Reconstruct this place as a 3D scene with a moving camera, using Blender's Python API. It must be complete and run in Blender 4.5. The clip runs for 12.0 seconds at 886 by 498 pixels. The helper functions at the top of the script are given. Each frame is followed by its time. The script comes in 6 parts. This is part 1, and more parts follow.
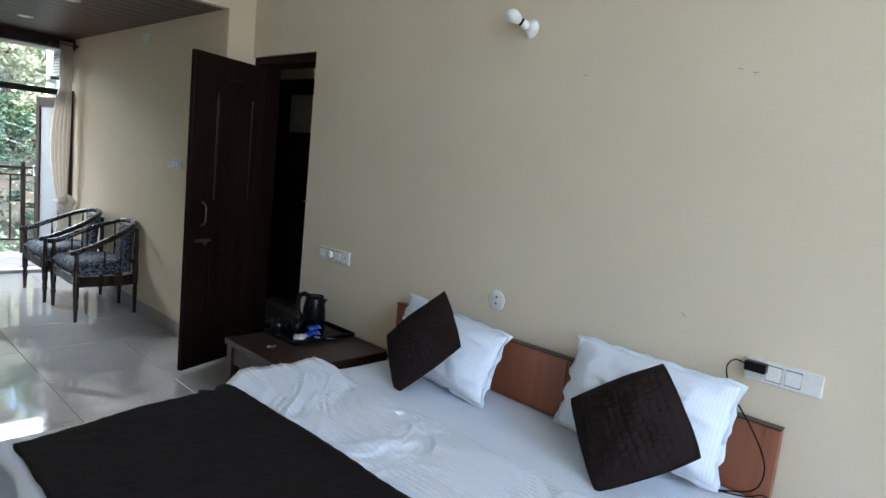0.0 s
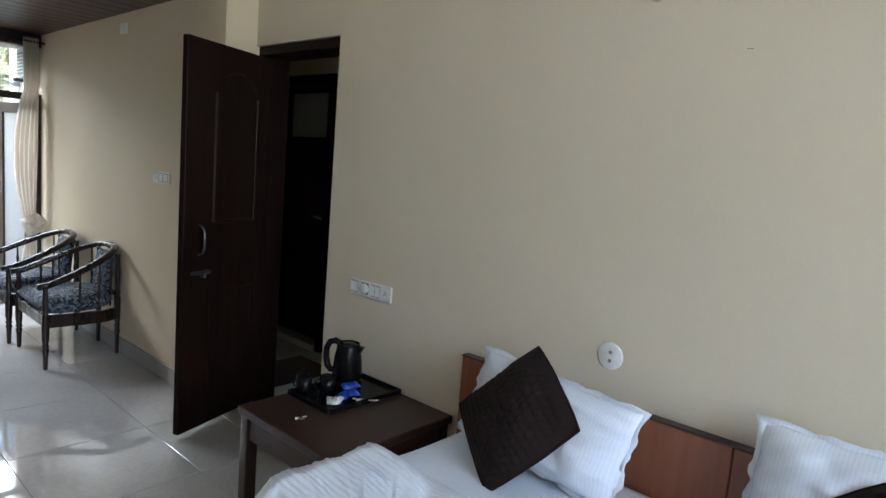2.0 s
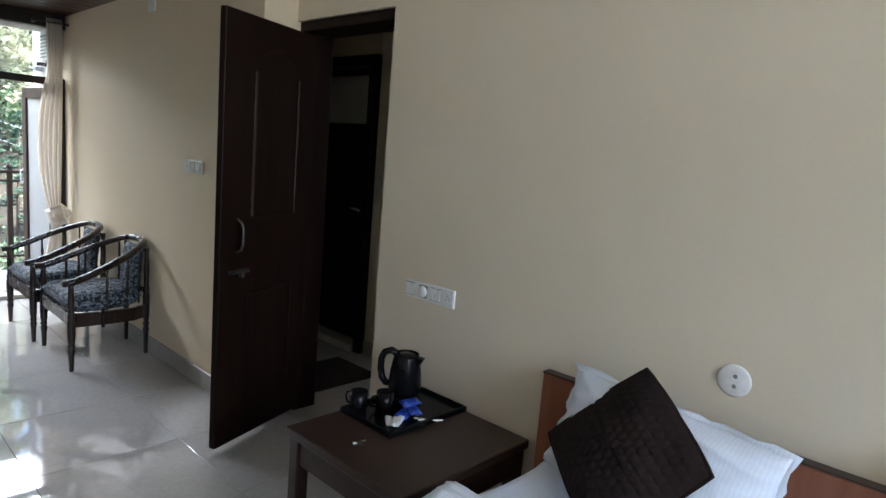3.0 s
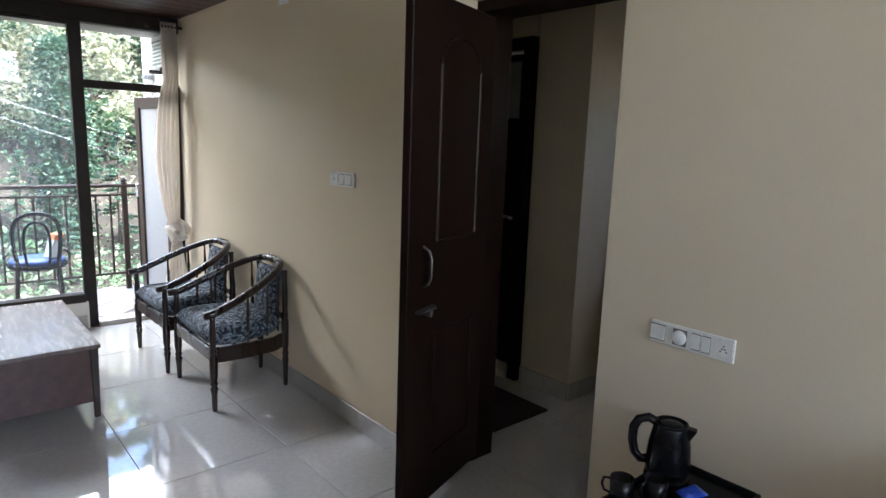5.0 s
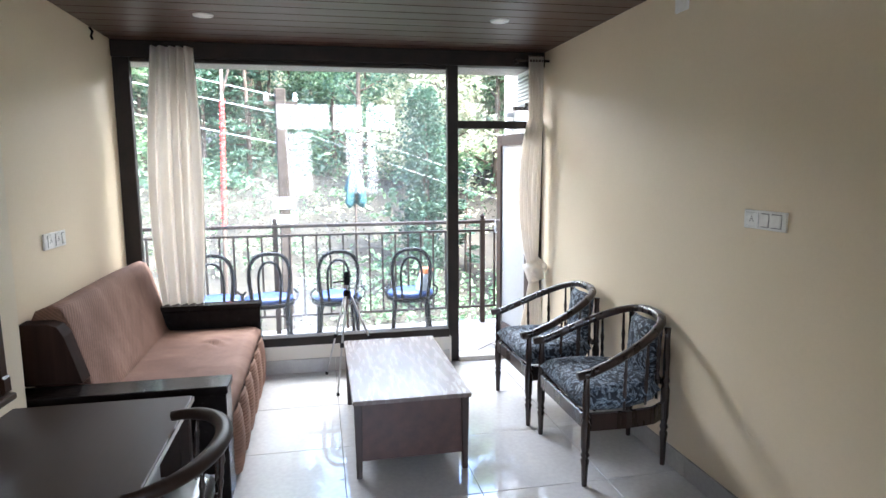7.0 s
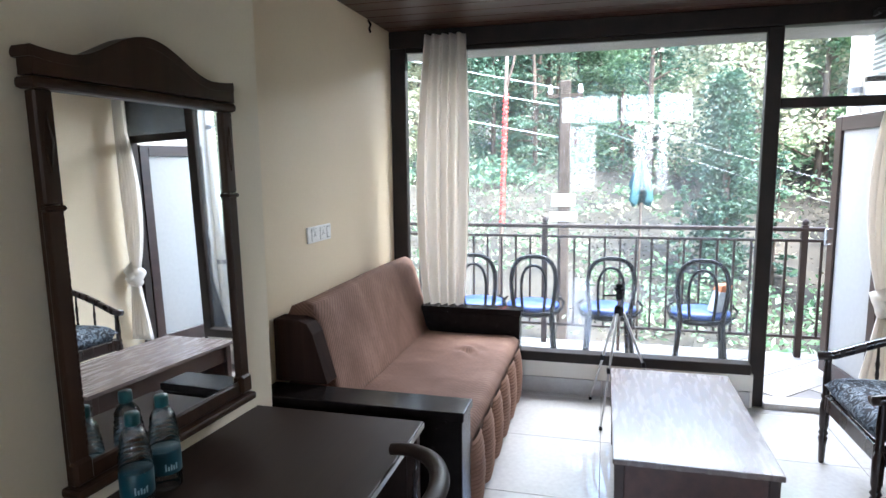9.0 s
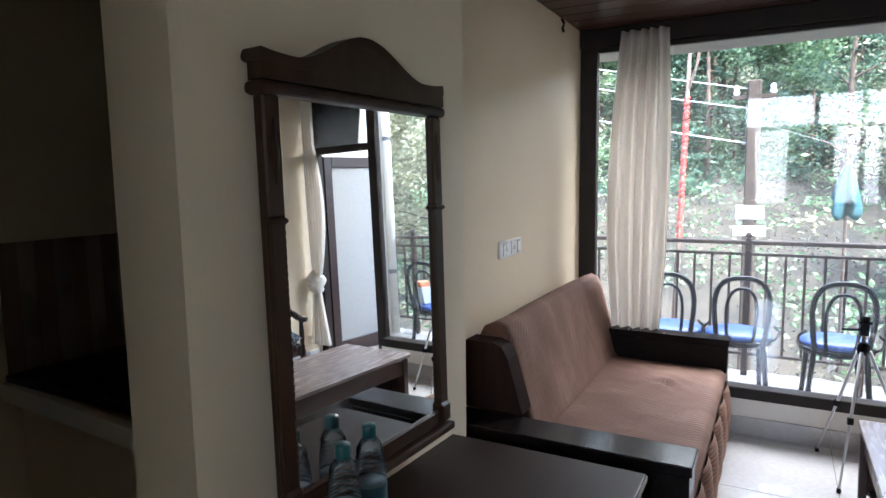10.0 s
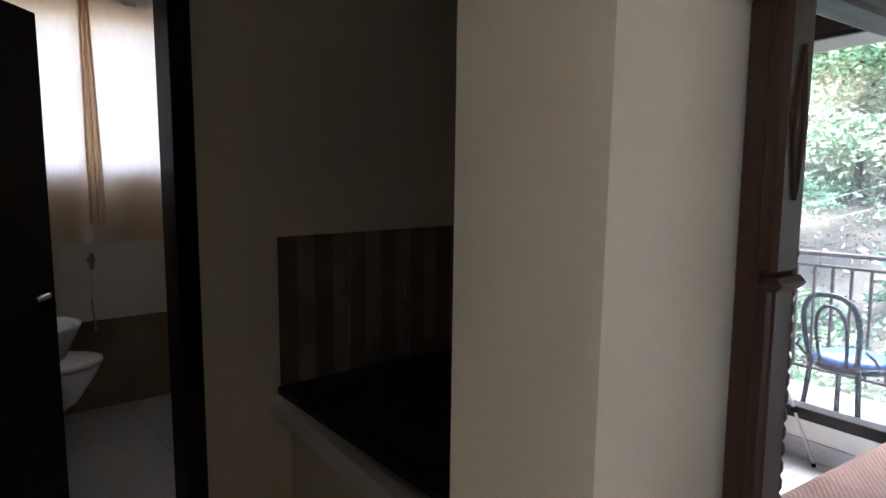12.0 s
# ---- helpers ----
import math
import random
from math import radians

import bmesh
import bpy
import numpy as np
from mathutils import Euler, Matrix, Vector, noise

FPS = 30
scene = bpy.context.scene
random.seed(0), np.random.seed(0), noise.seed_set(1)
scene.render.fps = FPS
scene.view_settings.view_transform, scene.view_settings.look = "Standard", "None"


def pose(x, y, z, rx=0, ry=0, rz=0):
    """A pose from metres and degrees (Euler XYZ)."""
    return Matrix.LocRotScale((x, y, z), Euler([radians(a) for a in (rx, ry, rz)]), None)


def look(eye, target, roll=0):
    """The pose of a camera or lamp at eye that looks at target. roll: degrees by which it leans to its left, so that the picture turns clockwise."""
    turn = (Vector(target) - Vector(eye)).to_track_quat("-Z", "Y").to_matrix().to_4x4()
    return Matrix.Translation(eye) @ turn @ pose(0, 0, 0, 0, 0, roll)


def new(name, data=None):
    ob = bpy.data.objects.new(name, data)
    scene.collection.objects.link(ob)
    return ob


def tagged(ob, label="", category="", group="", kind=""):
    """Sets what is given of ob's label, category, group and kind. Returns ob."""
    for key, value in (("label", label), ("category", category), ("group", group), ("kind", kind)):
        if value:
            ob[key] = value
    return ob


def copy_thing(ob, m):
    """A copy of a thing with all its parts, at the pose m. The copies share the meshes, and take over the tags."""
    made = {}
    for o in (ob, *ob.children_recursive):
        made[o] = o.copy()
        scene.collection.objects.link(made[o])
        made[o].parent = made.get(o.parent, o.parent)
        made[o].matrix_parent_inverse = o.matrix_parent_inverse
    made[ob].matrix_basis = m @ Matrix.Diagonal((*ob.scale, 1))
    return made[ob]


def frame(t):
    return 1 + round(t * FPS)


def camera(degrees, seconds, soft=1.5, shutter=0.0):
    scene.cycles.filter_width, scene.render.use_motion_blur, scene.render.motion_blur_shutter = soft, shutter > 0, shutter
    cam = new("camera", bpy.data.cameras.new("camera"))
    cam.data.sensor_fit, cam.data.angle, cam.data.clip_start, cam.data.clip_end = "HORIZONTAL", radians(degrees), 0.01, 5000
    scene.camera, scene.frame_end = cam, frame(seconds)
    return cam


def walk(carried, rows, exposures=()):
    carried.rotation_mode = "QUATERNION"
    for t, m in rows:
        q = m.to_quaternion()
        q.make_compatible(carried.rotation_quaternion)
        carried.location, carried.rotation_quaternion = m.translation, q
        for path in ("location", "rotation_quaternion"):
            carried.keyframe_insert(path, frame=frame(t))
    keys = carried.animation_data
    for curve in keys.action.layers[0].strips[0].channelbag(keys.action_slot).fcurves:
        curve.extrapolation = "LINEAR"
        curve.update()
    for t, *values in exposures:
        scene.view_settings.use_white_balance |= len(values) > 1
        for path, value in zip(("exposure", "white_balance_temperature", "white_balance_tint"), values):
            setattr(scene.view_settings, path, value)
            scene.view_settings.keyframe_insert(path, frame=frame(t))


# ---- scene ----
cam = camera(71.5, 12.0)
PATH = [
    (0, (-0.96, 0.03, 1.428), (-2.309, 1.483, 1.165), 5.9),
    (0.5, (-1.091, 0.115, 1.429), (-2.355, 1.644, 1.176), 5.8),
    (1, (-1.301, 0.142, 1.439), (-2.551, 1.682, 1.185), 5.3),
    (1.5, (-1.515, 0.166, 1.426), (-2.776, 1.699, 1.184), 5.1),
    (2, (-1.712, 0.304, 1.432), (-3.026, 1.791, 1.179), 4.7),
    (2.5, (-1.873, 0.401, 1.416), (-3.217, 1.857, 1.149), 5.0),
    (2.7, (-1.944, 0.406, 1.412), (-3.293, 1.856, 1.134), 4.9),
    (4.3, (-2.696, 0.383, 1.416), (-4.079, 1.789, 1.082), 3.6),
    (4.5, (-2.763, 0.384, 1.418), (-4.191, 1.744, 1.083), 3.2),
    (5, (-2.878, 0.369, 1.449), (-4.371, 1.655, 1.104), 2.0),
    (5.5, (-2.996, 0.349, 1.456), (-4.583, 1.519, 1.12), 1.1),
    (6, (-3.187, 0.323, 1.441), (-4.931, 1.253, 1.136), 0.3),
    (6.5, (-3.349, 0.33, 1.461), (-5.232, 0.944, 1.183), -0.7),
    (6.7, (-3.4, 0.322, 1.455), (-5.315, 0.831, 1.187), -0.6),
    (8.3, (-3.874, 0.326, 1.45), (-5.854, 0.278, 1.177), -0.1),
    (8.5, (-3.929, 0.364, 1.443), (-5.904, 0.195, 1.176), -0.1),
    (9, (-4.048, 0.393, 1.433), (-5.965, -0.112, 1.167), -0.6),
    (9.5, (-4.142, 0.291, 1.427), (-5.969, -0.482, 1.181), -1.1),
    (10, (-4.202, 0.113, 1.432), (-5.945, -0.841, 1.205), -0.9),
    (10.5, (-4.307, -0.052, 1.425), (-5.922, -1.209, 1.194), -0.3),
    (11, (-4.483, -0.245, 1.455), (-5.895, -1.639, 1.205), -0.1),
    (11.5, (-4.556, -0.389, 1.456), (-5.825, -1.912, 1.189), 0.3),
    (12, (-4.575, -0.605, 1.453), (-5.836, -2.134, 1.186), 0.8),
]
EXPOSURES = [(0.0, 3.73, 5650, 6), (0.4, 3.47, 5650, 7), (1.0, 3.67, 5700, 8), (2.5, 3.88, 5800, 9), (4.5, 3.9, 5850, 12), (5.5, 4.2, 5800, 12), (6.5, 4.44, 5800, 12), (8.5, 4.32, 5600, 11), (9.5, 4.07, 5650, 12), (10.0, 3.95, 5700, 13), (11.0, 4.5, 5800, 16), (11.5, 4.76, 5700, 18), (12.0, 4.84, 5600, 18)]
walk(cam, [(t, look(eye, target, roll)) for t, eye, target, roll in PATH], EXPOSURES)

# ---- world and light ----
SUN_EL, SUN_ROT = radians(58), radians(42)
world = bpy.data.worlds.new("world")
scene.world = world
world.use_nodes = True
wn = world.node_tree
sky = wn.nodes.new("ShaderNodeTexSky")
sky.sky_type, sky.sun_disc, sky.sun_elevation, sky.sun_rotation = "NISHITA", False, SUN_EL, SUN_ROT
sky.dust_density = 3.0
wn.links.new(sky.outputs[0], wn.nodes["Background"].inputs[0])
wn.nodes["Background"].inputs[1].default_value = 0.15
sun = new("sun", bpy.data.lights.new("sun", "SUN"))
sun.data.energy, sun.data.angle, sun.data.color = 1.5, radians(12), (1.0, 0.96, 0.90)
sun.matrix_world = look((0, 0, 0), (-math.sin(SUN_ROT) * math.cos(SUN_EL), -math.cos(SUN_ROT) * math.cos(SUN_EL), -math.sin(SUN_EL)))


def sky_lamp(name, eye, target, wide, high, power, tint=(0.93, 0.97, 1.0)):
    lamp = new(name, bpy.data.lights.new(name, "AREA"))
    lamp.data.shape, lamp.data.size, lamp.data.size_y, lamp.data.energy, lamp.data.color = "RECTANGLE", wide, high, power, tint
    lamp.matrix_world = look(eye, target)
    return lamp


sky_lamp("bedroom_daylight", (1.25, 0.75, 1.85), (-2.0, 0.75, 1.6), 2.6, 2.0, 9.4, (0.93, 0.98, 1.0))
sky_lamp("balcony_daylight", (-9.95, 0.5, 3.25), (-6.4, 0.5, 0.5), 4.2, 1.6, 43, (1.0, 0.97, 0.91))
sky_lamp("bathroom_daylight", (-5.2, -4.85, 1.9), (-5.2, -3.0, 1.7), 1.1, 0.9, 0.17, (1.0, 0.95, 0.85))


# ---- materials ----
def nodes_of(name):
    m = bpy.data.materials.new(name)
    m.use_nodes = True
    nt = m.node_tree
    return m, nt, nt.nodes["Principled BSDF"]


def ramp(nt, fac, stops):
    r = nt.nodes.new("ShaderNodeValToRGB")
    e = r.color_ramp.elements
    e[0].position, e[0].color = stops[0][0], (*stops[0][1], 1)
    e[1].position, e[1].color = stops[-1][0], (*stops[-1][1], 1)
    for p, c in stops[1:-1]:
        e.new(p).color = (*c, 1)
    nt.links.new(fac, r.inputs[0])
    return r.outputs[0]


def tex(nt, kind="ShaderNodeTexNoise", scale=5.0, stretch=(1, 1, 1), detail=4.0, **more):
    co = nt.nodes.new("ShaderNodeTexCoord")
    mp = nt.nodes.new("ShaderNodeMapping")
    mp.inputs["Scale"].default_value = stretch
    nt.links.new(co.outputs["Object"], mp.inputs[0])
    n = nt.nodes.new(kind)
    n.inputs["Scale"].default_value = scale
    if "Detail" in n.inputs:
        n.inputs["Detail"].default_value = detail
    for k, v in more.items():
        n.inputs[k].default_value = v
    nt.links.new(mp.outputs[0], n.inputs["Vector"])
    return n


def mix(nt, a, b, fac, how="MIX"):
    n = nt.nodes.new("ShaderNodeMix")
    n.data_type, n.blend_type = "RGBA", how
    for sock, v in ((n.inputs[0], fac), (n.inputs[6], a), (n.inputs[7], b)):
        if isinstance(v, (float, int)):
            sock.default_value = v
        elif isinstance(v, tuple):
            sock.default_value = (*v, 1)
        else:
            nt.links.new(v, sock)
    return n.outputs[2]


def bump(nt, bsdf, height, strength=0.2, distance=0.01):
    b = nt.nodes.new("ShaderNodeBump")
    b.inputs["Strength"].default_value, b.inputs["Distance"].default_value = strength, distance
    nt.links.new(height, b.inputs["Height"])
    nt.links.new(b.outputs[0], bsdf.inputs["Normal"])


def surface(name, c1, c2, rough=0.5, scale=6.0, stretch=(1, 1, 1), grain=60.0, bumps=0.1, metal=0.0, spread=0.15, coat=0.0, vary=0.0, spec=0.5, fleck=0.4):
    """Two-scale mottled surface: large patches between c1 and c2, fine grain in colour, gloss and relief."""
    m, nt, b = nodes_of(name)
    big = tex(nt, scale=scale, stretch=stretch, detail=5)
    fine = tex(nt, scale=grain, stretch=stretch, detail=3)
    col = ramp(nt, big.outputs[0], [(0.3, c1), (0.7, c2)])
    col = mix(nt, col, ramp(nt, fine.outputs[0], [(0.3, (0.75, 0.75, 0.75)), (0.7, (1, 1, 1))]), fleck, "MULTIPLY")
    if vary:
        info = nt.nodes.new("ShaderNodeObjectInfo")
        col = mix(nt, col, ramp(nt, info.outputs["Random"], [(0, (1 - vary,) * 3), (1, (1, 1, 1))]), 1.0, "MULTIPLY")
    nt.links.new(col, b.inputs["Base Color"])
    rr = nt.nodes.new("ShaderNodeMapRange")
    rr.inputs[3].default_value, rr.inputs[4].default_value = max(0.02, rough - spread), min(1, rough + spread)
    nt.links.new(big.outputs[0], rr.inputs[0])
    nt.links.new(rr.outputs[0], b.inputs["Roughness"])
    b.inputs["Metallic"].default_value = metal
    b.inputs["Coat Weight"].default_value = coat
    b.inputs["Specular IOR Level"].default_value = spec
    if bumps:
        bump(nt, b, fine.outputs[0], bumps, 0.004)
    return m


def woody(name, c1, c2, rough=0.35, axis=2, coat=0.0, bumps=0.06, spread=0.1, spec=0.5):
    st = [14, 14, 14]
    st[axis] = 0.9
    return surface(name, c1, c2, rough, 1.6, tuple(st), 6.0, bumps, spread=spread, coat=coat, spec=spec)


M = {}
M["wall"] = surface("cream_wall_paint", (0.63, 0.555, 0.425), (0.68, 0.605, 0.47), 0.5, 1.2, (1, 1, 1), 90, 0.05, fleck=0.1)
# a yellower cream than the other walls
M["living_wall"] = surface("warm_cream_wall_paint", (0.64, 0.535, 0.375), (0.69, 0.585, 0.42), 0.5, 1.2, (1, 1, 1), 90, 0.05, fleck=0.1)
M["white_wall"] = surface("white_wall_paint", (0.66, 0.62, 0.55), (0.72, 0.68, 0.60), 0.55, 1.5, (1, 1, 1), 90, 0.08, fleck=0.1)
M["tile"] = surface("polished_tile", (0.49, 0.48, 0.465), (0.54, 0.53, 0.515), 0.03, 2.5, (1, 1, 1), 40, 0.0, spread=0.025, vary=0.05, spec=0.85)
M["grout"] = surface("grout", (0.17, 0.155, 0.14), (0.23, 0.21, 0.19), 0.9)
M["skirting"] = surface("grey_skirting_tile", (0.42, 0.40, 0.38), (0.50, 0.48, 0.45), 0.2, 5, vary=0.06)
M["ceiling_wood"] = woody("dark_ceiling_planks", (0.035, 0.016, 0.010), (0.07, 0.032, 0.02), 0.42, 1, spec=0.35)
M["ceiling_white"] = surface("white_ceiling_paint", (0.72, 0.70, 0.66), (0.76, 0.74, 0.70), 0.7, 2)
M["frame"] = surface("dark_brown_frame_paint", (0.014, 0.010, 0.008), (0.026, 0.018, 0.014), 0.5, 8, spec=0.2)
M["door"] = woody("dark_stained_door", (0.009, 0.0045, 0.0034), (0.017, 0.0085, 0.006), 0.42, 2, spec=0.08)
M["sofa_wood"] = woody("black_brown_wood", (0.007, 0.0052, 0.005), (0.013, 0.0098, 0.009), 0.24, 0, spec=0.11)
M["table_wood"] = woody("worn_brown_wood", (0.05, 0.022, 0.016), (0.085, 0.04, 0.03), 0.35, 0)
M["side_wood"] = woody("red_brown_wood", (0.024, 0.012, 0.009), (0.044, 0.022, 0.016), 0.35, 0)
M["headboard"] = woody("red_brown_laminate", (0.22, 0.075, 0.035), (0.30, 0.11, 0.055), 0.3, 2)
M["chair_wood"] = woody("dark_polished_wood", (0.012, 0.006, 0.004), (0.025, 0.012, 0.009), 0.28, 2, coat=0.08)
M["mirror_wood"] = woody("carved_mirror_wood", (0.021, 0.0096, 0.0046), (0.042, 0.0195, 0.0098), 0.38, 2, spec=0.18)
# dark colour carries the shade on the end face of the backrest
M["end_wood"] = woody("dull_brown_end_board", (0.016, 0.008, 0.006), (0.03, 0.016, 0.012), 0.7, 2, spec=0.05)
M["black"] = surface("black_plastic", (0.004, 0.004, 0.005), (0.007, 0.007, 0.008), 0.22, 10, spec=0.16)
M["desk_wood"] = woody("dull_dark_brown_desk_top", (0.021, 0.012, 0.0085), (0.029, 0.0175, 0.0125), 0.42, 0, bumps=0.02, spread=0.04, spec=0.12)
M["black_rough"] = surface("black_slab", (0.006, 0.006, 0.006), (0.012, 0.011, 0.011), 0.3, 10)
M["white_plastic"] = surface("white_plastic", (0.74, 0.74, 0.72), (0.80, 0.80, 0.78), 0.3, 8, bumps=0.0)
M["grey_plastic"] = surface("grey_plastic", (0.16, 0.16, 0.16), (0.22, 0.22, 0.22), 0.4, 8, bumps=0.0)
M["chrome"] = surface("brushed_metal", (0.55, 0.55, 0.56), (0.65, 0.65, 0.66), 0.25, 10, metal=1.0, bumps=0.02)
M["dull_metal"] = surface("dull_worn_metal", (0.16, 0.15, 0.135), (0.24, 0.225, 0.20), 0.42, 12, metal=1.0, bumps=0.05)
M["rail"] = surface("brown_rail_paint", (0.03, 0.02, 0.016), (0.05, 0.034, 0.028), 0.5, 8, spec=0.2)
M["concrete"] = surface("painted_concrete", (0.50, 0.47, 0.42), (0.60, 0.57, 0.52), 0.8, 2, bumps=0.2)
def ribbed_suede():
    m, nt, b = nodes_of("worn_ribbed_brown_suede")
    big = tex(nt, scale=4.0, stretch=(1.5, 0.9, 0.9), detail=9, Distortion=0.5)
    fine = tex(nt, scale=70, detail=3)
    wave = tex(nt, "ShaderNodeTexWave", scale=24, stretch=(1, 1.3, 1.6), detail=1, Distortion=0.4)
    wave.bands_direction = "DIAGONAL"
    col = ramp(nt, big.outputs[0], [(0.28, (0.14, 0.076, 0.053)), (0.55, (0.185, 0.105, 0.075)), (0.78, (0.25, 0.148, 0.108))])
    col = mix(nt, col, ramp(nt, wave.outputs[0], [(0.2, (0.72, 0.72, 0.72)), (0.7, (1, 1, 1))]), 0.8, "MULTIPLY")
    col = mix(nt, col, ramp(nt, fine.outputs[0], [(0.3, (0.7, 0.7, 0.7)), (0.7, (1, 1, 1))]), 0.5, "MULTIPLY")
    nt.links.new(col, b.inputs["Base Color"])
    b.inputs["Roughness"].default_value = 0.8
    b.inputs["Specular IOR Level"].default_value = 0.15
    bump(nt, b, wave.outputs[0], 0.4, 0.003)
    return m


M["suede"] = ribbed_suede()
M["corduroy"] = surface("brown_corduroy", (0.16, 0.078, 0.048), (0.24, 0.125, 0.08), 0.85, 6, (1, 1, 1), 150, 0.3)
def striped_sheet():
    m, nt, b = nodes_of("white_satin_striped_sheet")
    big = tex(nt, scale=3, detail=5)
    fine = tex(nt, scale=110, detail=3)
    wave = tex(nt, "ShaderNodeTexWave", scale=30, detail=1, Distortion=0.2)
    col = ramp(nt, big.outputs[0], [(0.3, (0.70, 0.755, 0.85)), (0.7, (0.775, 0.825, 0.905))])
    col = mix(nt, col, ramp(nt, wave.outputs[0], [(0.35, (0.93, 0.93, 0.935)), (0.65, (1, 1, 1))]), 0.7, "MULTIPLY")
    col = mix(nt, col, ramp(nt, fine.outputs[0], [(0.3, (0.86, 0.86, 0.86)), (0.7, (1, 1, 1))]), 0.4, "MULTIPLY")
    nt.links.new(col, b.inputs["Base Color"])
    nt.links.new(ramp(nt, wave.outputs[0], [(0.35, (0.8, 0.8, 0.8)), (0.65, (0.55, 0.55, 0.55))]), b.inputs["Roughness"])
    bump(nt, b, fine.outputs[0], 0.15, 0.003)
    return m


M["sheet"] = striped_sheet()
M["throw"] = surface("dark_brown_throw", (0.006, 0.0042, 0.0042), (0.013, 0.009, 0.0088), 0.95, 7, (1, 1, 1), 110, 0.5, spec=0.2)
M["cushion"] = surface("dark_brown_quilted_fabric", (0.014, 0.0088, 0.0082), (0.022, 0.014, 0.013), 0.92, 9, (1, 1, 1), 160, 0.5, spec=0.15)
def soft_cloth(name, c1, c2, share):
    m = surface(name, c1, c2, 0.8, 5, (1, 1, 0.3), 120, 0.15)
    nt = m.node_tree
    tl = nt.nodes.new("ShaderNodeBsdfTranslucent")
    tl.inputs[0].default_value = (*c2, 1)
    ms = nt.nodes.new("ShaderNodeMixShader")
    ms.inputs[0].default_value = share
    nt.links.new(nt.nodes["Principled BSDF"].outputs[0], ms.inputs[1])
    nt.links.new(tl.outputs[0], ms.inputs[2])
    nt.links.new(ms.outputs[0], nt.nodes["Material Output"].inputs[0])
    return m


M["curtain"] = soft_cloth("cream_curtain", (0.72, 0.68, 0.62), (0.81, 0.77, 0.715), 0.4)
M["curtain_white"] = soft_cloth("pale_cream_curtain", (0.77, 0.73, 0.67), (0.86, 0.82, 0.76), 0.6)
M["brown_cloth"] = surface("heavy_brown_curtain_cloth", (0.10, 0.062, 0.045), (0.15, 0.095, 0.07), 0.9, 5, (1, 1, 0.3), 120, 0.2)
M["blue"] = surface("blue_vinyl", (0.012, 0.045, 0.20), (0.02, 0.07, 0.28), 0.45, 8)
M["teal"] = surface("teal_plastic_cap", (0.0, 0.05, 0.055), (0.004, 0.07, 0.075), 0.35, 10)
M["teal_label"] = surface("teal_paper_label", (0.0, 0.028, 0.042), (0.0, 0.042, 0.06), 0.4, 10)
M["pale_print"] = surface("pale_print", (0.25, 0.36, 0.40), (0.35, 0.44, 0.48), 0.5, 10)
M["blue_packet"] = surface("blue_foil_packet", (0.015, 0.04, 0.30), (0.03, 0.08, 0.45), 0.25, 30)
M["ceramic"] = surface("white_ceramic", (0.74, 0.75, 0.76), (0.80, 0.80, 0.80), 0.08, 5, bumps=0.0, spread=0.03)
M["brown_tile"] = surface("brown_wall_tile", (0.16, 0.11, 0.075), (0.22, 0.16, 0.11), 0.2, 5)
M["pale_strip"] = surface("grey_brown_strip", (0.20, 0.165, 0.12), (0.26, 0.215, 0.16), 0.3, 5)
M["beige_tile"] = surface("beige_outdoor_tile", (0.34, 0.30, 0.25), (0.43, 0.385, 0.33), 0.55, 4, vary=0.3)
M["rubber"] = surface("dark_rubber_mat", (0.012, 0.008, 0.007), (0.03, 0.018, 0.015), 0.9, 12, bumps=0.5)
M["red"] = surface("red_ribbon", (0.55, 0.03, 0.02), (0.70, 0.06, 0.04), 0.6, 10)
M["teal_cloth"] = surface("teal_parasol_cloth", (0.012, 0.055, 0.06), (0.02, 0.085, 0.09), 0.8, 6)
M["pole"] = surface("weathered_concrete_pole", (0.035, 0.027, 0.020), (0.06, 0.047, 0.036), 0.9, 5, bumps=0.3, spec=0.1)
M["wire"] = surface("grey_wire", (0.40, 0.40, 0.40), (0.55, 0.55, 0.55), 0.5, 10)
M["eave"] = surface("weathered_eave_boards", (0.22, 0.20, 0.18), (0.30, 0.275, 0.25), 0.7, 2, (1, 0.2, 1), 30, 0.2)
M["bark"] = surface("brown_bark", (0.06, 0.04, 0.028), (0.14, 0.10, 0.07), 0.9, 6, (3, 3, 0.5), 25, 0.6)
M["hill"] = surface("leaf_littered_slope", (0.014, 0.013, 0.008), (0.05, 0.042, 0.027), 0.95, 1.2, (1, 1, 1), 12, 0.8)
M["orange"] = surface("orange_paper", (0.6, 0.16, 0.04), (0.7, 0.22, 0.06), 0.5, 10)
M["print_grey"] = surface("printed_carton", (0.45, 0.50, 0.52), (0.60, 0.64, 0.66), 0.5, 10)


def leaf_material(name, c1, c2, c3):
    m, nt, b = nodes_of(name)
    g = nt.nodes.new("ShaderNodeNewGeometry")
    col = ramp(nt, g.outputs["Random Per Island"], [(0.0, c1), (0.6, c2), (1.0, c3)])
    nt.links.new(col, b.inputs["Base Color"])
    b.inputs["Roughness"].default_value = 0.5
    tr = nt.nodes.new("ShaderNodeBsdfTranslucent")
    nt.links.new(col, tr.inputs[0])
    ms = nt.nodes.new("ShaderNodeMixShader")
    ms.inputs[0].default_value = 0.42
    nt.links.new(b.outputs[0], ms.inputs[1])
    nt.links.new(tr.outputs[0], ms.inputs[2])
    nt.links.new(ms.outputs[0], nt.nodes["Material Output"].inputs[0])
    return m


